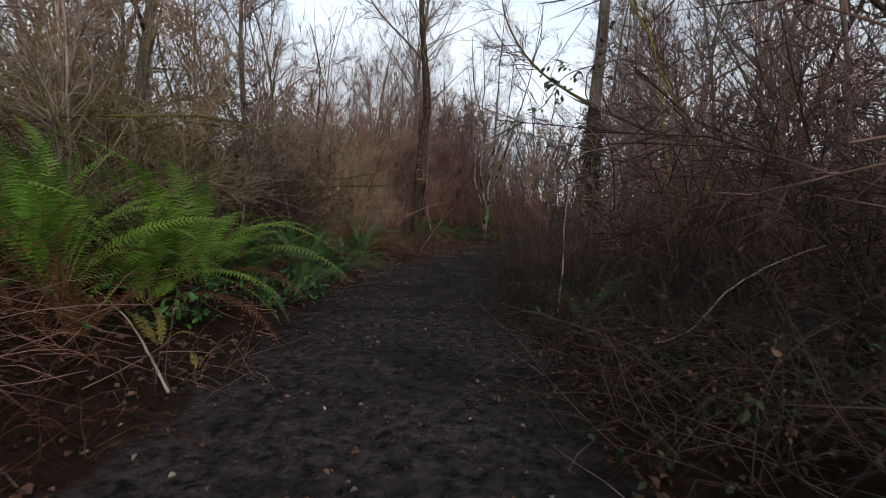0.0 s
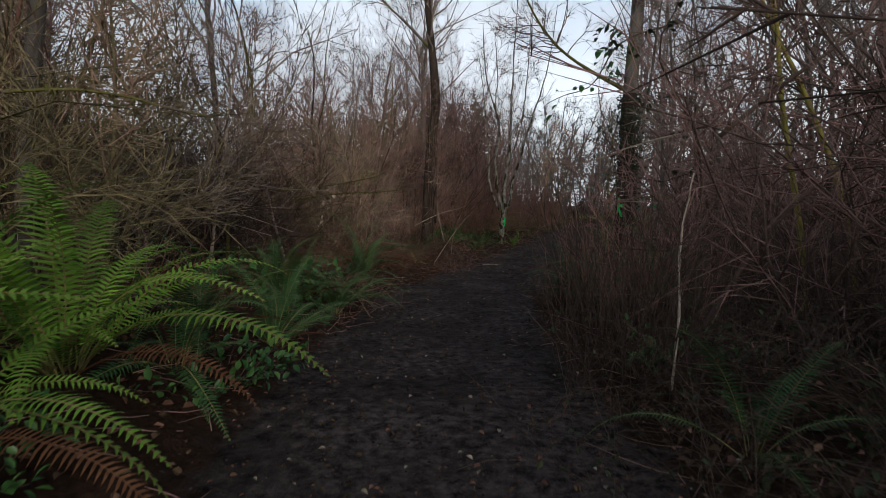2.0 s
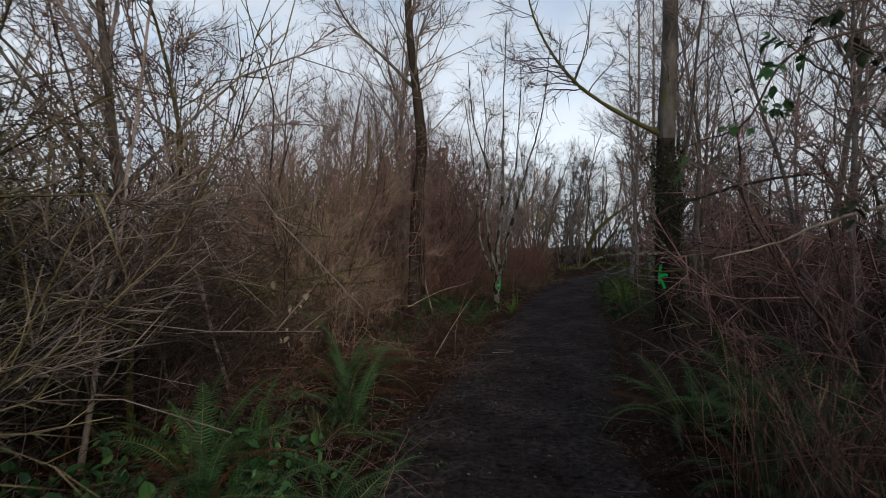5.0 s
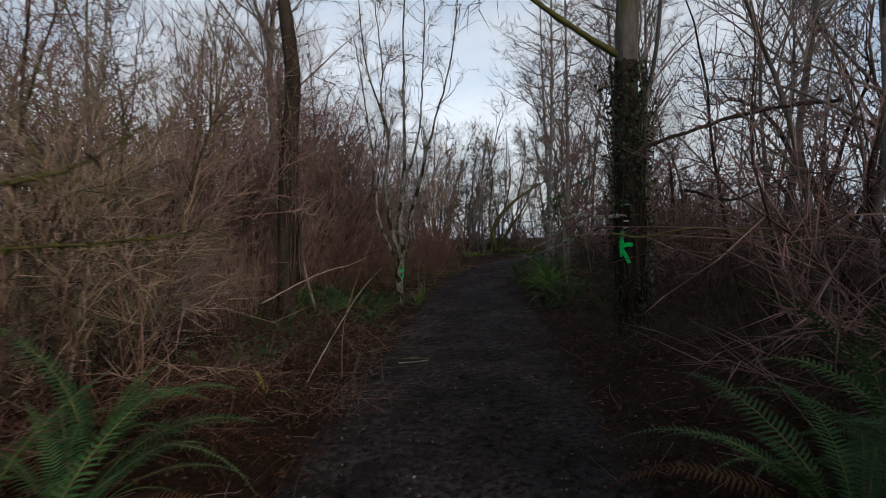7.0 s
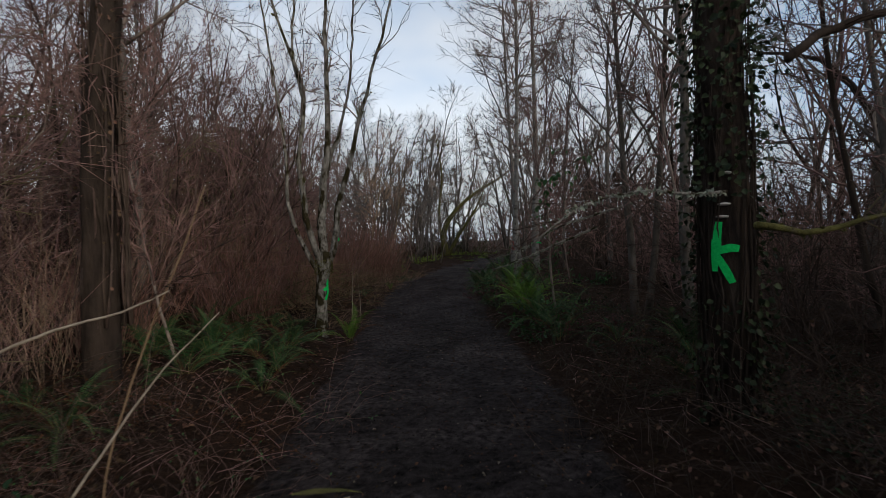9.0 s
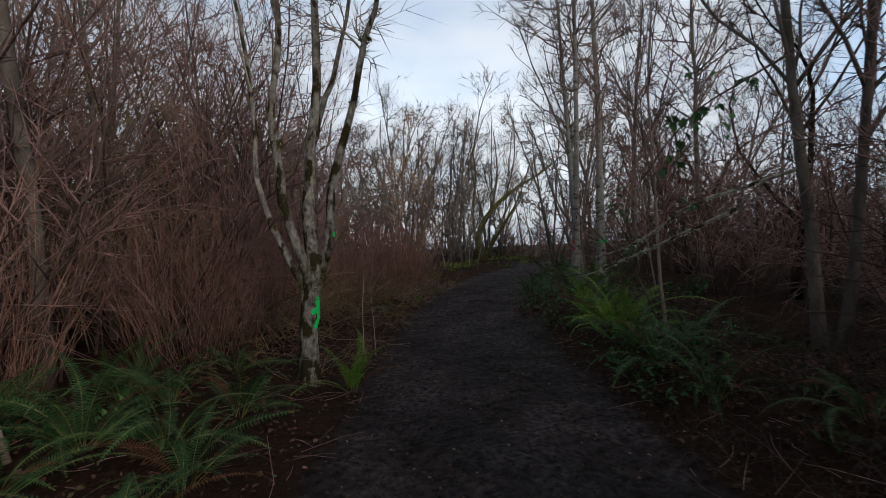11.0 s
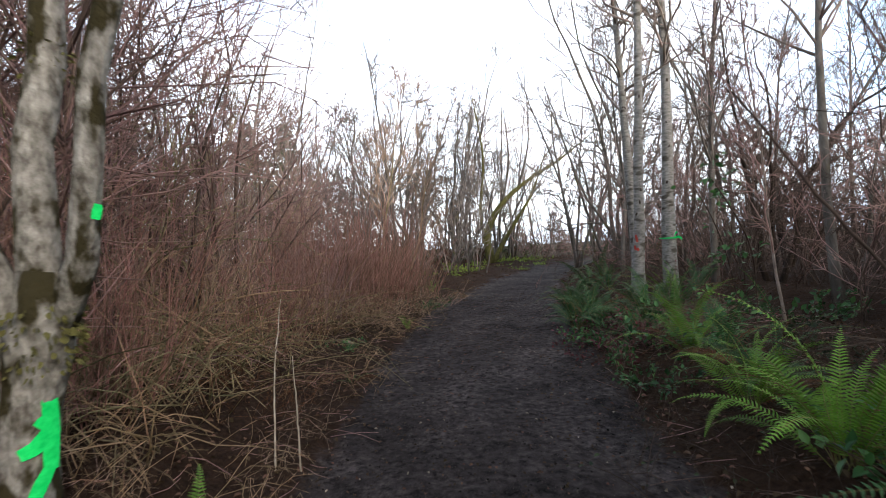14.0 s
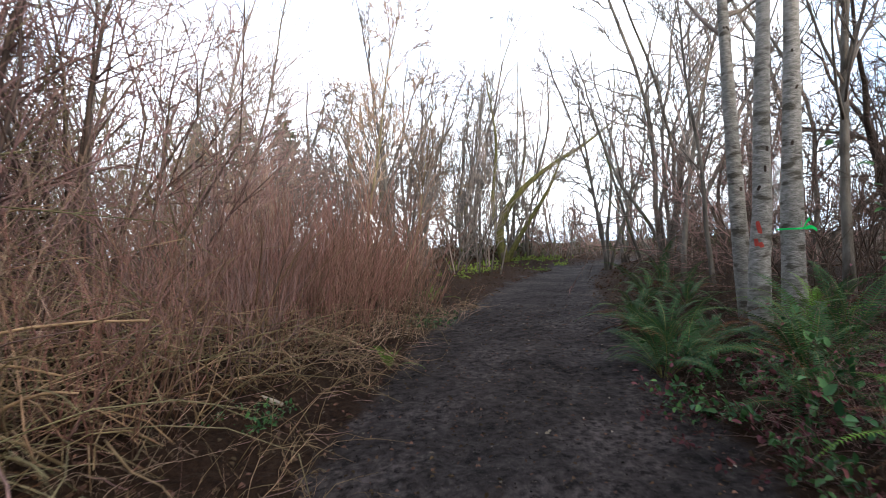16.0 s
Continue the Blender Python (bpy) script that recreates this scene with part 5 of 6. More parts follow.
shared(bracken, [(x, y, wood.uniform(0, 6), q, 0, 0) for x, y, q in ((2.4, 21.2, 0.5), (2.0, 20.5, 0.6), (2.9, 22.3, 0.5), (2.4, 19.7, 0.5), (2.1, 18.9, 0.6), (3.2, 23.0, 0.5), (1.6, 19.2, 0.6), (-0.7, -3.3, 0.7), (-1.2, -3.7, 0.8), (-1.7, -3.3, 0.8), (-1.0, -2.8, 0.7), (-1.9, -4.2, 0.9), (-0.9, -4.2, 0.7), (-1.4, -4.7, 0.8), (-2.4, -3.7, 0.9))] + spots(20, -4.2, 1.5, 0.5, 9, 0.2, 0.6, list(FERN_SPOTS), lambda x, y, d: d < 2.2, (0.6, 1.0), 0.08, side=-1))
cane_rng = np.random.default_rng(52)
for cx, cy, count, lo, hi, ln in ((1.3, 25.0, 70, 2.4, 4.6, 2.9), (0.9, 23.0, 70, 2.2, 4.9, 2.6), (1.9, 22.4, 46, 2.8, 5.4, 1.6), (0.2, 21.2, 60, 3.6, 6.6, 2.2), (1.2, 20.0, 40, 3.4, 6.0, 1.5)):
    fallen_canes(cane_rng, cx, cy, count, lo, hi, ln, (STRAW, TWIG_OLIVE, TWIG_MAROON), "long tan and mossy canes fallen over beside path")


# the bank, its shade put into dark twigs, and the canopy by the bend
bank = np.random.default_rng(77)
shade_tangles = [cane_tangle(bank, "bramble_tangle", 0.95, 1.5, 60, 170, TWIG_DARK, ("bramble tangle with small ivy leaves, canes darkened as shade", "bramble tangle with withered brown leaves, canes darkened as shade")[k], r=0.0024, leaf=(LEAF_IVY, LEAF_DEAD)[k], leaf_count=(260, 200)[k]) for k in range(2)]
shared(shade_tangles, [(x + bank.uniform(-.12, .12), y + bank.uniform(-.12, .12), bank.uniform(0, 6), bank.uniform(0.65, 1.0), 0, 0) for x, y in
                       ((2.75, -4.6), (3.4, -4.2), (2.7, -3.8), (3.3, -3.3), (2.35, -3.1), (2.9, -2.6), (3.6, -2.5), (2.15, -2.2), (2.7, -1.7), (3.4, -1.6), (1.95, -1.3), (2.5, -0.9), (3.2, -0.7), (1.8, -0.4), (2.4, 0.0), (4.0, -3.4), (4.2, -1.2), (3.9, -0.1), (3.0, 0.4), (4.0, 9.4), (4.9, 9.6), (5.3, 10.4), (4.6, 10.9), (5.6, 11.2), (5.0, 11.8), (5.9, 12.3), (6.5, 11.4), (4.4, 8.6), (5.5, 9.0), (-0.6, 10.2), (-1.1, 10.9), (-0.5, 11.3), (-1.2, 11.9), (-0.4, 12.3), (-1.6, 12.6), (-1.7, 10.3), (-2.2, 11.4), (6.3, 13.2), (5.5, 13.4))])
shade_bushes = [thicket_shrub(bank, "dark_thicket", 3.4, 2.8, 16, 260, 1300, TWIG_DARK, (TWIG_DARK, TWIG_MAROON)[k], "leaning brown thicket of bare branches, darkened in colour as shade", lean=(0.35, 0.1), bend=0.2, nod=-0.02, thick=1.35) for k in range(2)]
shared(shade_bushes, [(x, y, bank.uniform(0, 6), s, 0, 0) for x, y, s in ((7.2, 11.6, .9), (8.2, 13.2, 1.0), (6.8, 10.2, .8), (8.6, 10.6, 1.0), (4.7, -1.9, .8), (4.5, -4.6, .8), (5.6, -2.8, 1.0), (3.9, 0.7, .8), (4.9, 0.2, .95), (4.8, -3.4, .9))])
shared([thicket_shrub(bank, "maroon_clump", 6.0, 4.4, 14, 260, 1600, TWIG_DARK, TWIG_MAROON, "tall dark maroon shrub with spreading bare branches", "shrub", "maroon shrubs", thick=1.4, r=0.03, bend=0.16, nod=0.0)],
       [(x, y, bank.uniform(0, 6), s, 0.05, 0.03) for x, y, s in ((0.0, 21.2, 1.1), (-0.6, 24.6, 1.3), (-0.8, 22.2, 1.2))])
shared([cane_tangle(bank, "bramble_tangle", 0.8, 1.3, 50, 140, TWIG_MAROON, "maroon bramble tangle with dull red leaves", leaf=LEAF_MAROON, leaf_count=260)],
       [(x, y, bank.uniform(0, 6), s, 0, 0) for x, y, s in ((7.0, 20.3, .7), (7.5, 20.7, .8), (7.3, 19.8, .8), (8.0, 20.9, .9), (7.9, 20.1, .9), (6.6, 19.6, .6), (8.5, 21.2, .9))])


# ---- ferns beside the path ----
fern_rng = np.random.default_rng(8)
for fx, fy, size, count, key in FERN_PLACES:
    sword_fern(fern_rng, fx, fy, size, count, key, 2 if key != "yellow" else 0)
sword_fern(fern_rng, -2.0, -2.6, 1.0, 7, "dead", 0, "withered orange-brown fern among green ones", lift=0.25)
fallen_frond = tagged(new("fern_frond", FRONDS["yellow", 3]), "pale withered fern frond lying on the mud", "frond")
fallen_frond.matrix_basis = Matrix.LocRotScale((0.85, 10.5, land(1.1, 10.5) + 0.02), Euler((0, 0, -0.1)), (0.62, 0.62, 0.08))
for fx, fy, turn in ((-0.9, -3.3, 0.4), (-1.5, -3.5, 0.2), (-0.7, -2.8, -0.4), (-1.9, -3.9, 0.6), (-1.2, -2.9, 2.0)):
    sword_fern(fern_rng, fx, fy, 0.7, 7, "dead", 0, "withered rust-brown fern collapsed on the bank")

# ---- evergreen undergrowth ----
salals = [leafy_shrub(wood, "salal_shrub", 0.55, 0.9, 22, 260, 0.075, LEAF_GREEN, "low dark green broad-leaved shrub") for k in range(2)]
shared(salals, [(x, y, wood.uniform(0, 6), s, 0, 0) for x, y, s in ((-0.9, -1.9, .8), (-0.8, -0.2, .9), (5.3, 15.5, 1.1), (5.9, 15.9, 1.2), (5.0, 14.6, .9), (6.9, 19.4, 1.1), (7.4, 20.0, 1.2), (6.0, 18.6, .8), (2.4, 0.4, .7), (9.6, 20.2, 1.3), (6.5, 20.6, 0.9), (7.1, 21.2, 1.0), (6.3, 19.4, 0.8), (2.75, 20.9, 0.5), (-1.7, 2.4, 1.3), (-2.1, 3.2, 1.5), (-2.2, 1.6, 1.4), (-1.8, 4.3, 1.3), (-1.5, 3.4, 1.1), (-1.4, 10.2, 1.0), (-0.4, 15.0, .9), (4.8, 24.6, .7))])
maroons = [leafy_shrub(wood, "maroon_leaved_bramble", 0.5, 0.9, 18, 170, 0.06, LEAF_MAROON, "low bramble with maroon winter leaves")]
shared(maroons, [(x, y, wood.uniform(0, 6), s, 0, 0) for x, y, s in ((6.3, 19.3, 1.0), (6.5, 20.6, 1.0), (7.0, 20.0, 1.0), (5.4, 13.6, .8), (6.0, 20.0, .7))])
limes = [leafy_shrub(wood, "lime_ground_cover", 0.28, 1.5, 40, 420, 0.07, LEAF_LIME, "low bright green ground cover leaves")]
shared(limes, [(x, y, wood.uniform(0, 6), s, 0, 0) for x, y, s in ((8.6, 35.5, 1.4), (10.2, 37.0, 1.5), (11.8, 38.5, 1.5), (13.2, 40.2, 1.5), (9.4, 36.4, 1.4), (7.2, 33.0, 1.2), (14.6, 41.6, 1.5), (12.4, 37.0, 1.0), (6.4, 30.6, 0.9), (8.0, 34.2, 1.3), (10.8, 35.6, 0.9), (11.4, 40.0, 1.6), (9.2, 38.6, 1.6))])

brush = [leafy_shrub(wood, "low_brush", 1.5, 2.4, 46, 620, 0.13, (LEAF_DEAD, CONIFER)[k], ("low brush with withered brown leaves in the distance", "low olive-green brush in the distance")[k]) for k in range(2)]
shared(brush, [(x, y, wood.uniform(0, 6), wood.uniform(0.85, 1.25), 0, 0) for x, y in ((-4.0, 41), (-1.6, 42), (0.6, 41), (2.6, 42.4), (4.4, 41), (6.2, 42.2), (7.8, 41), (9.4, 42.4), (10.6, 43.6), (12.0, 44.4), (13.6, 45.2), (15.4, 46), (17.4, 46.6), (19.6, 47), (8.6, 44.4), (11.2, 46.4), (14.4, 48), (18.0, 36.0), (17.0, 33.4), (19.4, 34.4), (5.4, 44), (21.6, 46))])
ivies = [leafy_shrub(wood, "ivy_ground_cover", 0.32, 1.4, 34, 420, 0.065, LEAF_IVY, "low dark ivy trailing over the shaded bank") for k in range(2)]
shared(ivies, [(x, y, wood.uniform(0, 6), wood.uniform(0.85, 1.2), 0, 0) for x, y in ((6.4, 15.0), (6.8, 16.2), (7.3, 17.4), (6.2, 13.6), (7.2, 14.6), (7.8, 16.0), (5.6, 12.6), (8.2, 18.2), (4.6, 9.0), (5.2, 8.0), (4.4, 7.2), (5.4, 10.0), (3.9, 6.2), (6.0, 11.2), (4.9, 5.6), (3.4, 0.6), (3.2, -1.0), (3.0, -2.4), (3.4, -3.6), (7.6, 19.0), (8.6, 19.8), (3.9, -2.6))])

# ---- leaf litter ----
def litter():
    rng = np.random.default_rng(31)
    def strew(count, x0, x1, y0, y1, lo, hi, mats, size, name, label, lift=0.01):
        x, y = rng.uniform(x0, x1, count * 4), rng.uniform(y0, y1, count * 4)
        d, _ = beside(x, y)
        ok = np.where((d > lo) & (d < hi))[0][:count]
        x, y = x[ok], y[ok]
        z = np.array([land(a, b) for a, b in zip(x, y)]) + lift + rng.uniform(0, 0.02, len(x))
        n = len(x)
        g = Geo()
        way = np.stack([rng.normal(0, 1, n), rng.normal(0, 1, n), rng.normal(0.05, 0.25, n)], 1)
        leaves(g, np.stack([x, y, z], 1), way, rng.normal(0, 0.35, (n, 3)) + np.array([0, 0, 1]), rng.uniform(0.5, 1.4, n) * size, 0.65, fold=0.3)
        tagged(new(name, g.mesh(name, mats, False)), label, "leaf litter", kind="stuff")
    strew(15000, -5, 11, -6, 26, 0.0, 3.5, [LEAF_DEAD], 0.05, "leaf_litter", "brown fallen leaves strewn over the leaf mould")
    strew(6000, -2, 11, -6, 26, -1.6, 0.05, [LEAF_DEAD], 0.028, "trodden_leaves", "small brown leaf scraps trodden into the mud")
    strew(7000, -6, 18, 26, 44, -0.2, 6, [LEAF_DEAD], 0.07, "far_leaf_litter", "brown fallen leaves under the far thickets")
    strew(700, -2, 9, -6, 26, -1.6, 0.3, [LEAF_PALE], 0.028, "pale_leaf_scraps", "pale dry leaf scraps scattered on the path")
    n = 5200
    x, y = rng.uniform(-4, 10, n), rng.uniform(-6, 26, n)
    d, _ = beside(x, y)
    ok = (d > -0.1) & (d < 3)
    x, y = x[ok], y[ok]
    n = len(x)
    z = np.array([land(a, b) for a, b in zip(x, y)]) + 0.012
    a = rng.uniform(0, 6.28, n)
    P = wander(rng, np.stack([x, y, z], 1), np.stack([np.cos(a), np.sin(a), rng.normal(0.05, 0.12, n)], 1), rng.uniform(0.1, 0.55, n), 4, 0.12)
    g = Geo()
    sweep(g, P, taper(n, 4, 0.0035, 0.0015), 3)
    tagged(new("twig_litter", g.mesh("twig_litter", [TWIG_MAROON])), "broken dry twigs and stems on the ground", "twigs", kind="stuff")


litter()


# ---- sticks and low branches ----
def stick(pts, r, mat, label, twigs=0, name="fallen_stick", seed=1, category="stick", ends=0.35, lichen=0, bark_rough=0.06):
    rng = np.random.default_rng(seed)
    top = tagged(new(name), label, category)
    P, R = curve_through(pts, np.linspace(r, r * ends, len(pts)), 20)
    P = P + rng.normal(0, r * 0.25, P.shape)
    g = Geo()
    sweep(g, P, R, 7, 0, bark_rough, rng)
    part("stem", g, [mat], top)
    if twigs:
        g = Geo()
        s, w, rr, at = spawn(rng, P, R, twigs, 0.1, 1, 0.8, 0.25)
        TP = wander(rng, s, w, rng.uniform(0.15, 0.6, twigs), 4, 0.2)
        TR = taper(twigs, 4, np.minimum(rr * 0.5, 0.006), 0.002)
        sweep(g, TP, TR, 3)
        s, w, rr, at = spawn(rng, TP, TR, twigs * 3, 0.1, 1, 0.7, 0.25)
        sweep(g, wander(rng, s, w, rng.uniform(0.06, 0.25, twigs * 3), 3, 0.2), taper(twigs * 3, 3, 0.003, 0.0015), 3)
        part("twig_spray", g, [TWIG_DARK if mat != MOSSY else TWIG_OLIVE], top, kind="stuff")
    if lichen:
        g = Geo()
        s, w, rr, at = spawn(rng, P, R, lichen, 0.0, 0.9, 1.5, 0.2)
        leaves(g, s, w + np.array([0, 0, -0.4]), rng.standard_normal((lichen, 3)), rng.uniform(0.02, 0.05, lichen), 0.5)
        part("lichen", g, [LICHEN if mat != MOSSY else MOSSY], top, "tufts of lichen and moss", kind="stuff")
    return top


def on_land(x, y, up=0.0):
    return (x, y, land(x, y) + up)


stick([on_land(2.52, -1.6, -0.02), (2.77, -1.6, 0.62), (3.04, -1.6, 0.94), (3.38, -1.6, 1.17), (3.66, -1.6, 1.29)], 0.009, STICK, "pale bare stick arching out of brambles", 4, "arching_stick", 41)
stick([on_land(-0.19, -2.78, 0.02), on_land(-0.7, -2.35, 0.07), on_land(-1.33, -1.89, 0.05)], 0.008, STICK, "pale straight stick lying on leaf mould", 0, "fallen_stick", 42)
stick([on_land(0.85, 10.3, 0.015), on_land(1.0, 10.27, 0.02), on_land(1.3, 10.3, 0.015)], 0.009, STICK, "short pale stick lying on the path", 0, "fallen_stick", 43, ends=0.7)
stick([(2.85, 1.2, 2.13), (3.59, 1.2, 2.75), (4.8, 1.2, 3.49), (5.61, 1.2, 3.94)], 0.02, TWIG_DARK, "long dark bare branch slanting through thicket", 18, "slanting_branch", 44, "branch")
stick([on_land(2.6, 0.9, 0), (3.3, 1.0, 1.5), (4.3, 1.0, 2.4), (5.6, 1.0, 3.2)], 0.022, TWIG_DARK, "long dark bare branch slanting through thicket", 18, "slanting_branch", 45, "branch")
stick([(-3.6, -0.5, 1.9), (-2.9, -0.5, 2.08), (-1.99, -0.5, 2.13), (-1.25, -0.5, 2.14), (-0.56, -0.5, 2.0)], 0.016, MOSSY, "mossy bare branch reaching out over ferns", 26, "mossy_branch", 46, "branch", lichen=120)
stick([on_land(-3.6, 1.0), (-3.52, 1.0, 1.81), (-3.28, 1.0, 2.62), (-3.05, 1.0, 3.47), (-2.7, 1.0, 4.6)], 0.03, TWIG_RED, "reddish bare pole leaning in the thicket", 10, "leaning_pole", 47, "branch")
stick([(6.9, 14.5, 2.25), (5.99, 14.5, 2.02), (5.32, 14.5, 1.83), (4.73, 14.5, 1.51), (4.24, 14.5, 1.37)], 0.022, BARK_PALE, "lichen-covered branch reaching towards the path", 14, "lichen_branch", 48, "branch", lichen=220)
stick([(6.6, 15.2, 1.85), (5.64, 15.2, 1.51), (5.07, 15.2, 1.32), (4.45, 15.2, 1.14)], 0.024, BARK_PALE, "lichen-covered branch reaching towards the path", 14, "lichen_branch", 49, "branch", lichen=260)
stick([on_land(6.1, 16.0), (5.63, 16.0, 1.17), (5.29, 16.0, 1.51), (4.9, 16.0, 1.91), (4.61, 16.0, 2.22)], 0.013, TWIG_DARK, "dark dead branch slanting up beside path", 8, "dead_branch", 50, "branch")
stick([(3.3, 3.5, 2.45), (2.81, 3.5, 2.31), (2.44, 3.5, 2.16), (1.95, 3.5, 2.04)], 0.014, STICK, "pale broken branch reaching over path edge", 4, "broken_branch", 51, "branch")
stick([(-2.6, 5.0, 1.7), (-1.03, 5.0, 1.92), (-0.75, 5.0, 2.0), (-0.55, 5.0, 2.14)], 0.011, MOSSY, "mossy bare branch beside the path", 22, "mossy_branch", 52, "branch", lichen=160)
stick([(-2.6, 5.8, 1.55), (-1.5, 5.8, 1.7), (-1.0, 5.8, 1.72), (-0.6, 5.8, 1.76)], 0.012, MOSSY, "mossy bare branch beside the path", 22, "mossy_branch", 53, "branch", lichen=200)
stick([on_land(0.05, 9.5), (0.09, 9.5, 0.6), (0.29, 9.5, 1.26), (0.45, 9.5, 1.66), (0.57, 9.5, 1.99)], 0.006, STRAW, "thin pale stem leaning beside the path", 2, "dead_cane", 54, "cane")


def clods():
    """Lumps of trodden mud and small stones on the path."""
    rng = np.random.default_rng(33)
    x, y = rng.uniform(-2, 10, 26000), rng.uniform(-6, 26, 26000)
    d, _ = beside(x, y)
    ok = (d < 0.15) & (d > -2)
    x, y = x[ok], y[ok]
    n = len(x)
    z = np.array([land(a, b) for a, b in zip(x, y)])
    r = 0.004 + 0.016 * rng.beta(1.2, 4.0, n)
    v = np.array([(1, 0, 0), (0, 1, 0), (-1, 0, 0), (0, -1, 0), (0, 0, 0.7), (0, 0, -0.7)], dtype=float)
    V = v[None] * r[:, None, None] * rng.uniform(0.6, 1.5, (n, 6, 1))
    a = rng.uniform(0, 6.28, n)
    c, s = np.cos(a)[:, None], np.sin(a)[:, None]
    W = np.stack([V[..., 0] * c - V[..., 1] * s, V[..., 0] * s + V[..., 1] * c, V[..., 2]], -1) + np.stack([x, y, z + r * 0.2], 1)[:, None]
    f = np.array([(0, 1, 4), (1, 2, 4), (2, 3, 4), (3, 0, 4), (1, 0, 5), (2, 1, 5), (3, 2, 5), (0, 3, 5)])
    g = Geo().add(W, (np.arange(n)[:, None, None] * 6 + f[None]).reshape(-1, 3))
    tagged(new("mud_clods", g.mesh("mud_clods", [CLOD], False)), "small clods of dark mud on the path", "mud", kind="stuff")


clods()


def leafy_branch(pts, r, count, size, seed, label, mat=None, name="leafy_branch"):
    rng = np.random.default_rng(seed)
    top = tagged(new(name), label, "branch")
    P, R = curve_through(pts, np.linspace(r, r * 0.35, len(pts)), 16)
    g = Geo()
    sweep(g, P, R, 6, 0, 0.05, rng)
    part("stem", g, [TWIG_DARK], top)
    s, w, rr, at = spawn(rng, P, R, 12, 0.25, 1, 0.8, 0.25)
    TP = wander(rng, s, w, rng.uniform(0.2, 0.6, 12), 4, 0.2, -0.03)
    TR = taper(12, 4, 0.004, 0.002)
    g = Geo()
    sweep(g, TP, TR, 3)
    part("twig_spray", g, [TWIG_DARK], top, kind="stuff")
    s, w, rr, at = spawn(rng, TP, TR, count, 0.15, 1, 0.8, 0.3)
    for k in range(count):
        g = Geo()
        leaves(g, s[k:k + 1], w[k:k + 1] + np.array([[0, 0, -0.3]]), rng.normal(0, 0.4, (1, 3)) + np.array([[0, 0, 1.0]]), rng.uniform(0.7, 1.25, 1) * size, 0.62)
        part("leaf", g, [mat or LEAF_GREEN], top)
    return top


leafy_branch([(3.4, 3.7, 3.9), (2.56, 3.6, 3.57), (2.21, 3.6, 3.05), (1.87, 3.6, 2.94), (1.7, 3.6, 2.85)], 0.012, 46, 0.1, 71, "branch with broad green leaves over the path edge")
leafy_branch([on_land(3.3, 2.6), (3.15, 2.5, 2.35), (2.73, 2.5, 3.27), (2.92, 2.5, 3.7), (3.0, 2.6, 4.4)], 0.014, 40, 0.085, 72, "thin tree climbed by dark green ivy", LEAF_IVY, "ivied_sapling")
leafy_branch([(2.7, 2.5, 4.24), (2.3, 2.5, 3.53), (2.15, 2.5, 2.6), (2.35, 2.5, 2.2)], 0.007, 34, 0.08, 73, "hanging ivy vine with dark green leaves", LEAF_IVY, "ivy_vine")
leafy_branch([(6.3, 14.2, 3.3), (5.52, 14.0, 2.93), (5.09, 14.0, 2.7), (4.7, 14.0, 2.35), (4.45, 14.0, 2.05)], 0.013, 60, 0.1, 74, "branch with broad green leaves over the path edge")
leafy_branch([on_land(9.2, 20.6), (8.8, 20.3, 1.4), (8.3, 20.2, 2.1), (7.9, 20.1, 2.5)], 0.016, 56, 0.11, 75, "broad-leaved evergreen sapling beside the birches", LEAF_GREEN, "evergreen_sapling")
leafy_branch([on_land(9.4, 21.2), (9.0, 21.0, 1.3), (8.6, 20.9, 2.0), (8.4, 20.9, 2.3)], 0.014, 46, 0.11, 76, "broad-leaved evergreen sapling beside the birches", LEAF_GREEN, "evergreen_sapling")

# dead branches round the trunk with the paint star
stick([(4.3, 9.98, 2.0), (3.97, 9.9, 1.97), (3.36, 9.9, 1.99), (2.85, 9.9, 1.85), (2.6, 9.9, 1.68)], 0.014, BARK_PALE, "dead lichen-covered branch beside the path", 14, "lichen_branch", 81, "branch", lichen=200)
stick([(3.75, 9.0, 2.66), (3.96, 9.0, 2.8), (4.57, 9.0, 3.02), (5.6, 8.8, 3.3), (6.6, 8.6, 3.4)], 0.028, BARK_DARK, "dark dead branch broken off at its end", 14, "dead_branch", 82, "branch", ends=0.9)
stick([(3.5, 9.0, 1.71), (3.93, 9.0, 1.66), (4.54, 9.0, 1.75), (5.8, 8.8, 1.6), (6.6, 8.7, 1.2)], 0.022, MOSSY, "dark mossy dead branch in the thicket", 18, "dead_branch", 83, "branch", lichen=120)
stick([(4.0, 8.2, 2.2), (4.8, 8.4, 2.1), (5.6, 8.3, 2.4), (6.8, 8.2, 2.2)], 0.02, BARK_DARK, "dark dead branch in the thicket", 18, "dead_branch", 84, "branch")


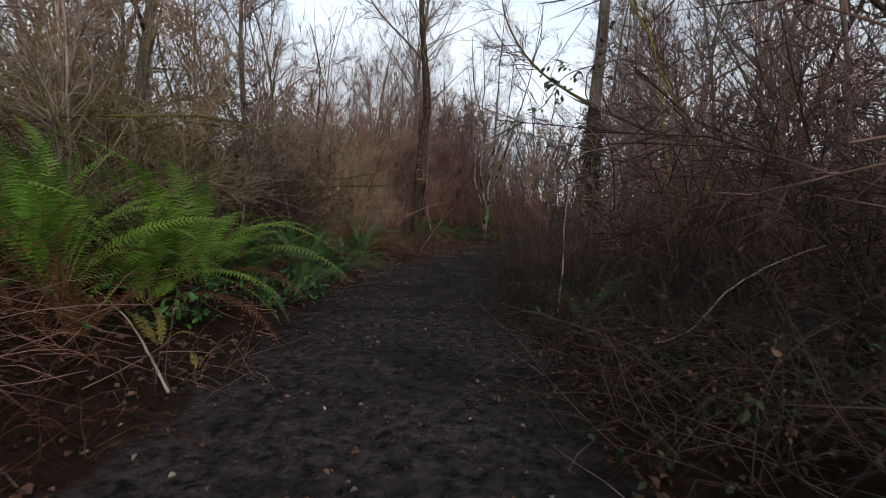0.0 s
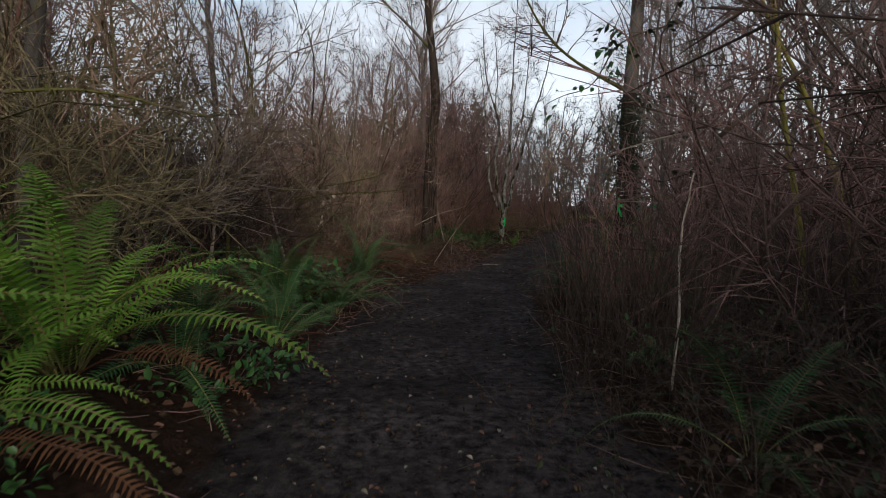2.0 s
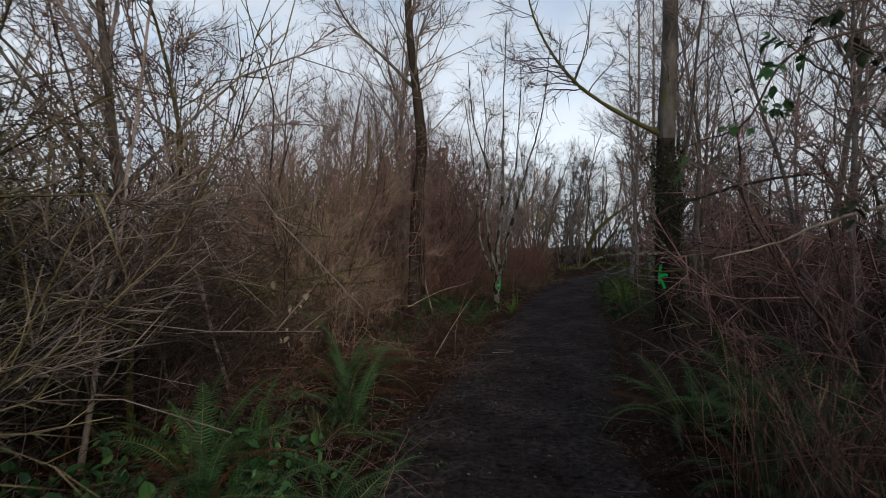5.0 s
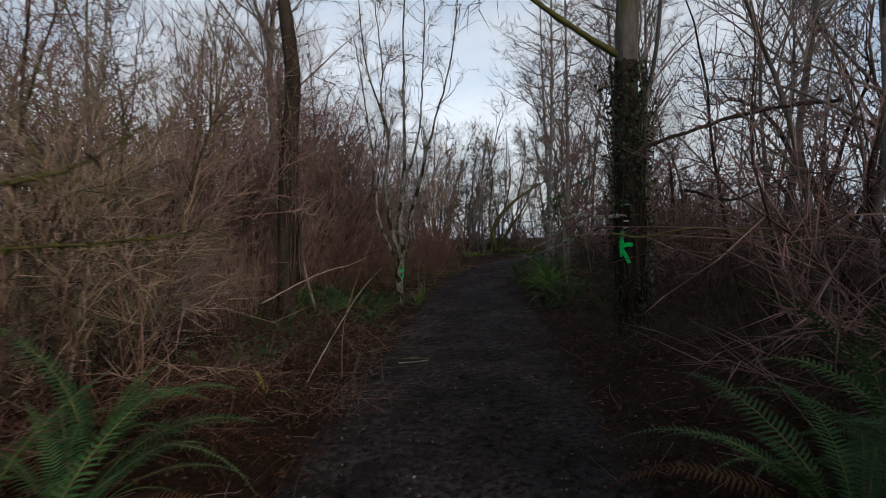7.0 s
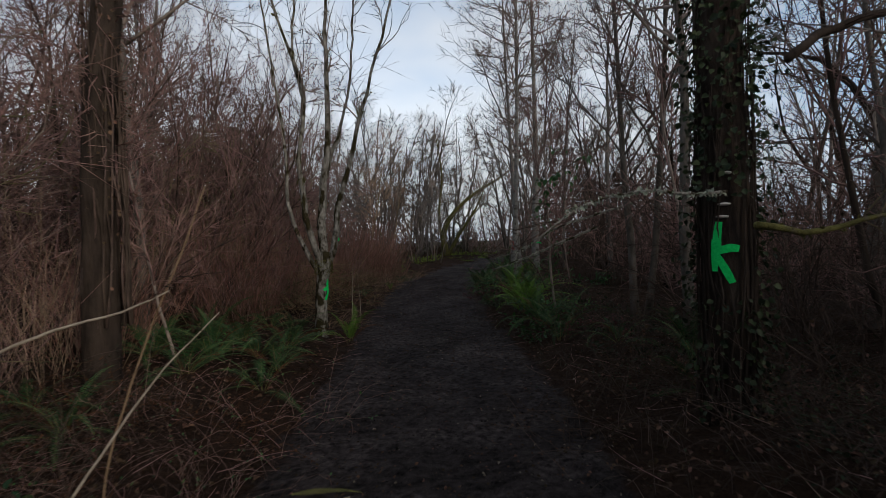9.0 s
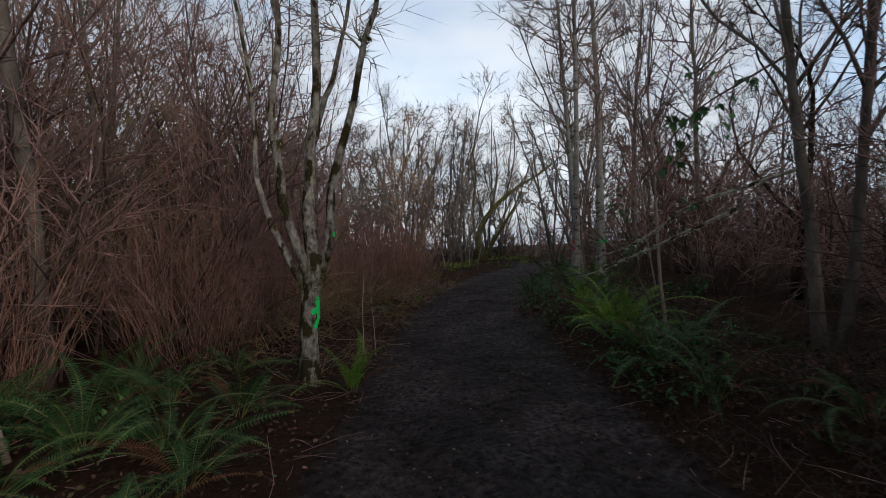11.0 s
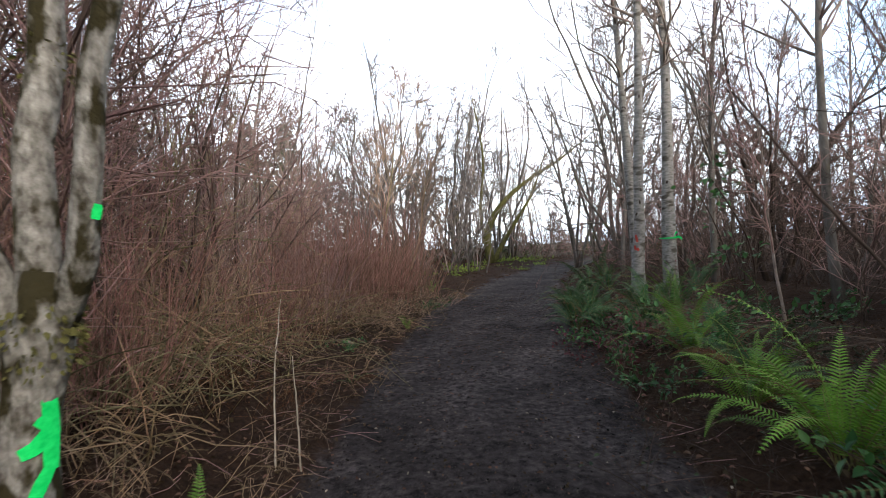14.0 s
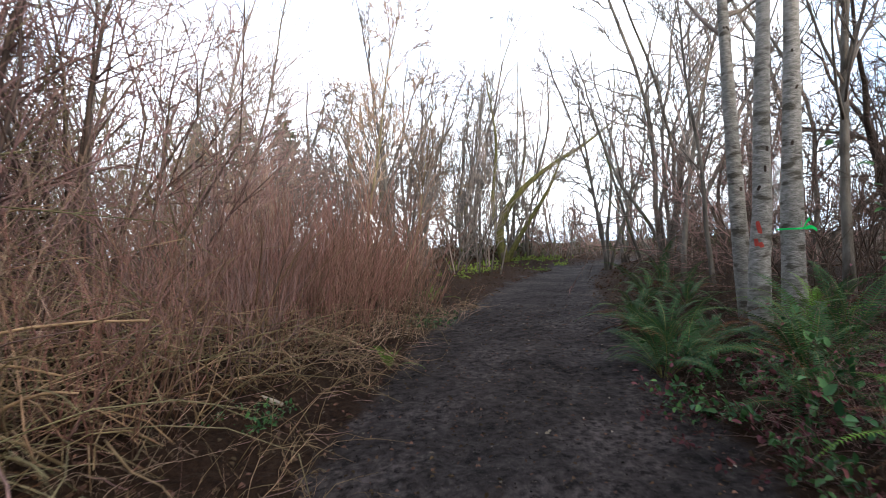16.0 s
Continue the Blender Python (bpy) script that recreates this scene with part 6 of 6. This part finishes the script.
def fir_tree(rng, name, height, label):
    top = tagged(new(name), label, "tree", "distant firs")
    g = Geo()
    P = wander(rng, [(0, 0, -0.2)], [(0, 0, 1)], height, 10, 0.01)
    sweep(g, P, taper(1, 10, 0.22, 0.02), 7)
    part("trunk", g, [BARK_DARK], top)
    n = 170
    h = height * (1 - rng.beta(1.1, 1.6, n) * 0.9)
    a = rng.uniform(0, 6.28, n)
    ln = (height - h) * 0.36 + 0.3
    s = np.stack([np.zeros(n), np.zeros(n), h], 1)
    LP = wander(rng, s, np.stack([np.cos(a), np.sin(a), np.full(n, 0.1)], 1), ln * rng.uniform(0.7, 1.15, n), 5, 0.08, -0.06)
    g = Geo()
    LR = taper(n, 5, 0.025, 0.008)
    sweep(g, LP, LR, 3, 1)
    k = 4200
    st, w, r, at = spawn(rng, LP, LR, k, 0.1, 1.0, 0.8, 0.3)
    leaves(g, st, w + np.array([0, 0, -0.25]), rng.normal(0, 0.5, (k, 3)) + np.array([0, 0, 1]), rng.uniform(0.2, 0.5, k), 0.3)
    part("crown", g, [CONIFER, BARK_DARK], top)
    return top


fir = fir_tree(wood, "fir_tree", 14, "tall green fir beyond the bare thickets")
scatter(fir, [(-4.2, 66, 0, 1.0, 0, 0), (-1.2, 72, 2, 1.1, 0, 0), (-8.4, 68, 4, 0.95, 0, 0)])

stick([on_land(2.16, 0.02), (2.18, 0.02, 0.9), (2.17, 0.04, 1.3), (2.22, 0.02, 1.75)], 0.011, STICK, "pale dead sapling with thin forked twigs", 16, "dead_sapling", 91, "sapling")
stick([on_land(-0.35, 9.2, 0), (0.1, 9.4, 0.75), (0.35, 9.5, 1.1), (0.6, 9.6, 1.35)], 0.008, STICK, "pale bare stick leaning on the undergrowth", 3, "leaning_stick", 93)
stick([(-0.9, 9.5, 0.95), (-0.08, 9.5, 1.33), (0.2, 9.5, 1.4), (0.39, 9.5, 1.48)], 0.009, STICK, "pale bare stick leaning on the undergrowth", 3, "leaning_stick", 94)
stick([on_land(3.0, 21.35, 0.02), (1.9, 22.2, 0.55), (1.3, 22.7, 0.85), (0.2, 23.6, 1.2)], 0.018, STICK, "long pale dead cane propped on the heap", 3, "dead_cane", 95, "cane")
stick([on_land(2.24, 17.95), (2.26, 18.05, 0.7), (2.32, 18.2, 1.22)], 0.008, STICK, "thin pale dead stem standing beside path", 0, "dead_cane", 96, "cane")
stick([on_land(2.42, 17.95), (2.41, 17.98, 0.5), (2.4, 18.0, 0.8)], 0.008, STICK, "thin pale dead stem standing beside path", 2, "dead_cane", 97, "cane")
stick([on_land(13.5, 32.3), (12.9, 32.4, 2.6), (12.2, 32.5, 5.2), (11.5, 32.7, 7.8)], 0.06, BARK_GREY, "thin grey tree leaning across the bend", 26, "leaning_sapling", 98, "tree")
leafy_branch([(-2.2, 5.0, 2.0), (-1.9, 5.0, 1.85), (-1.75, 5.0, 1.6), (-1.8, 5.0, 1.3)], 0.006, 14, 0.085, 99, "thin stem hung with pale withered leaves", LEAF_PALE, "withered_spray")
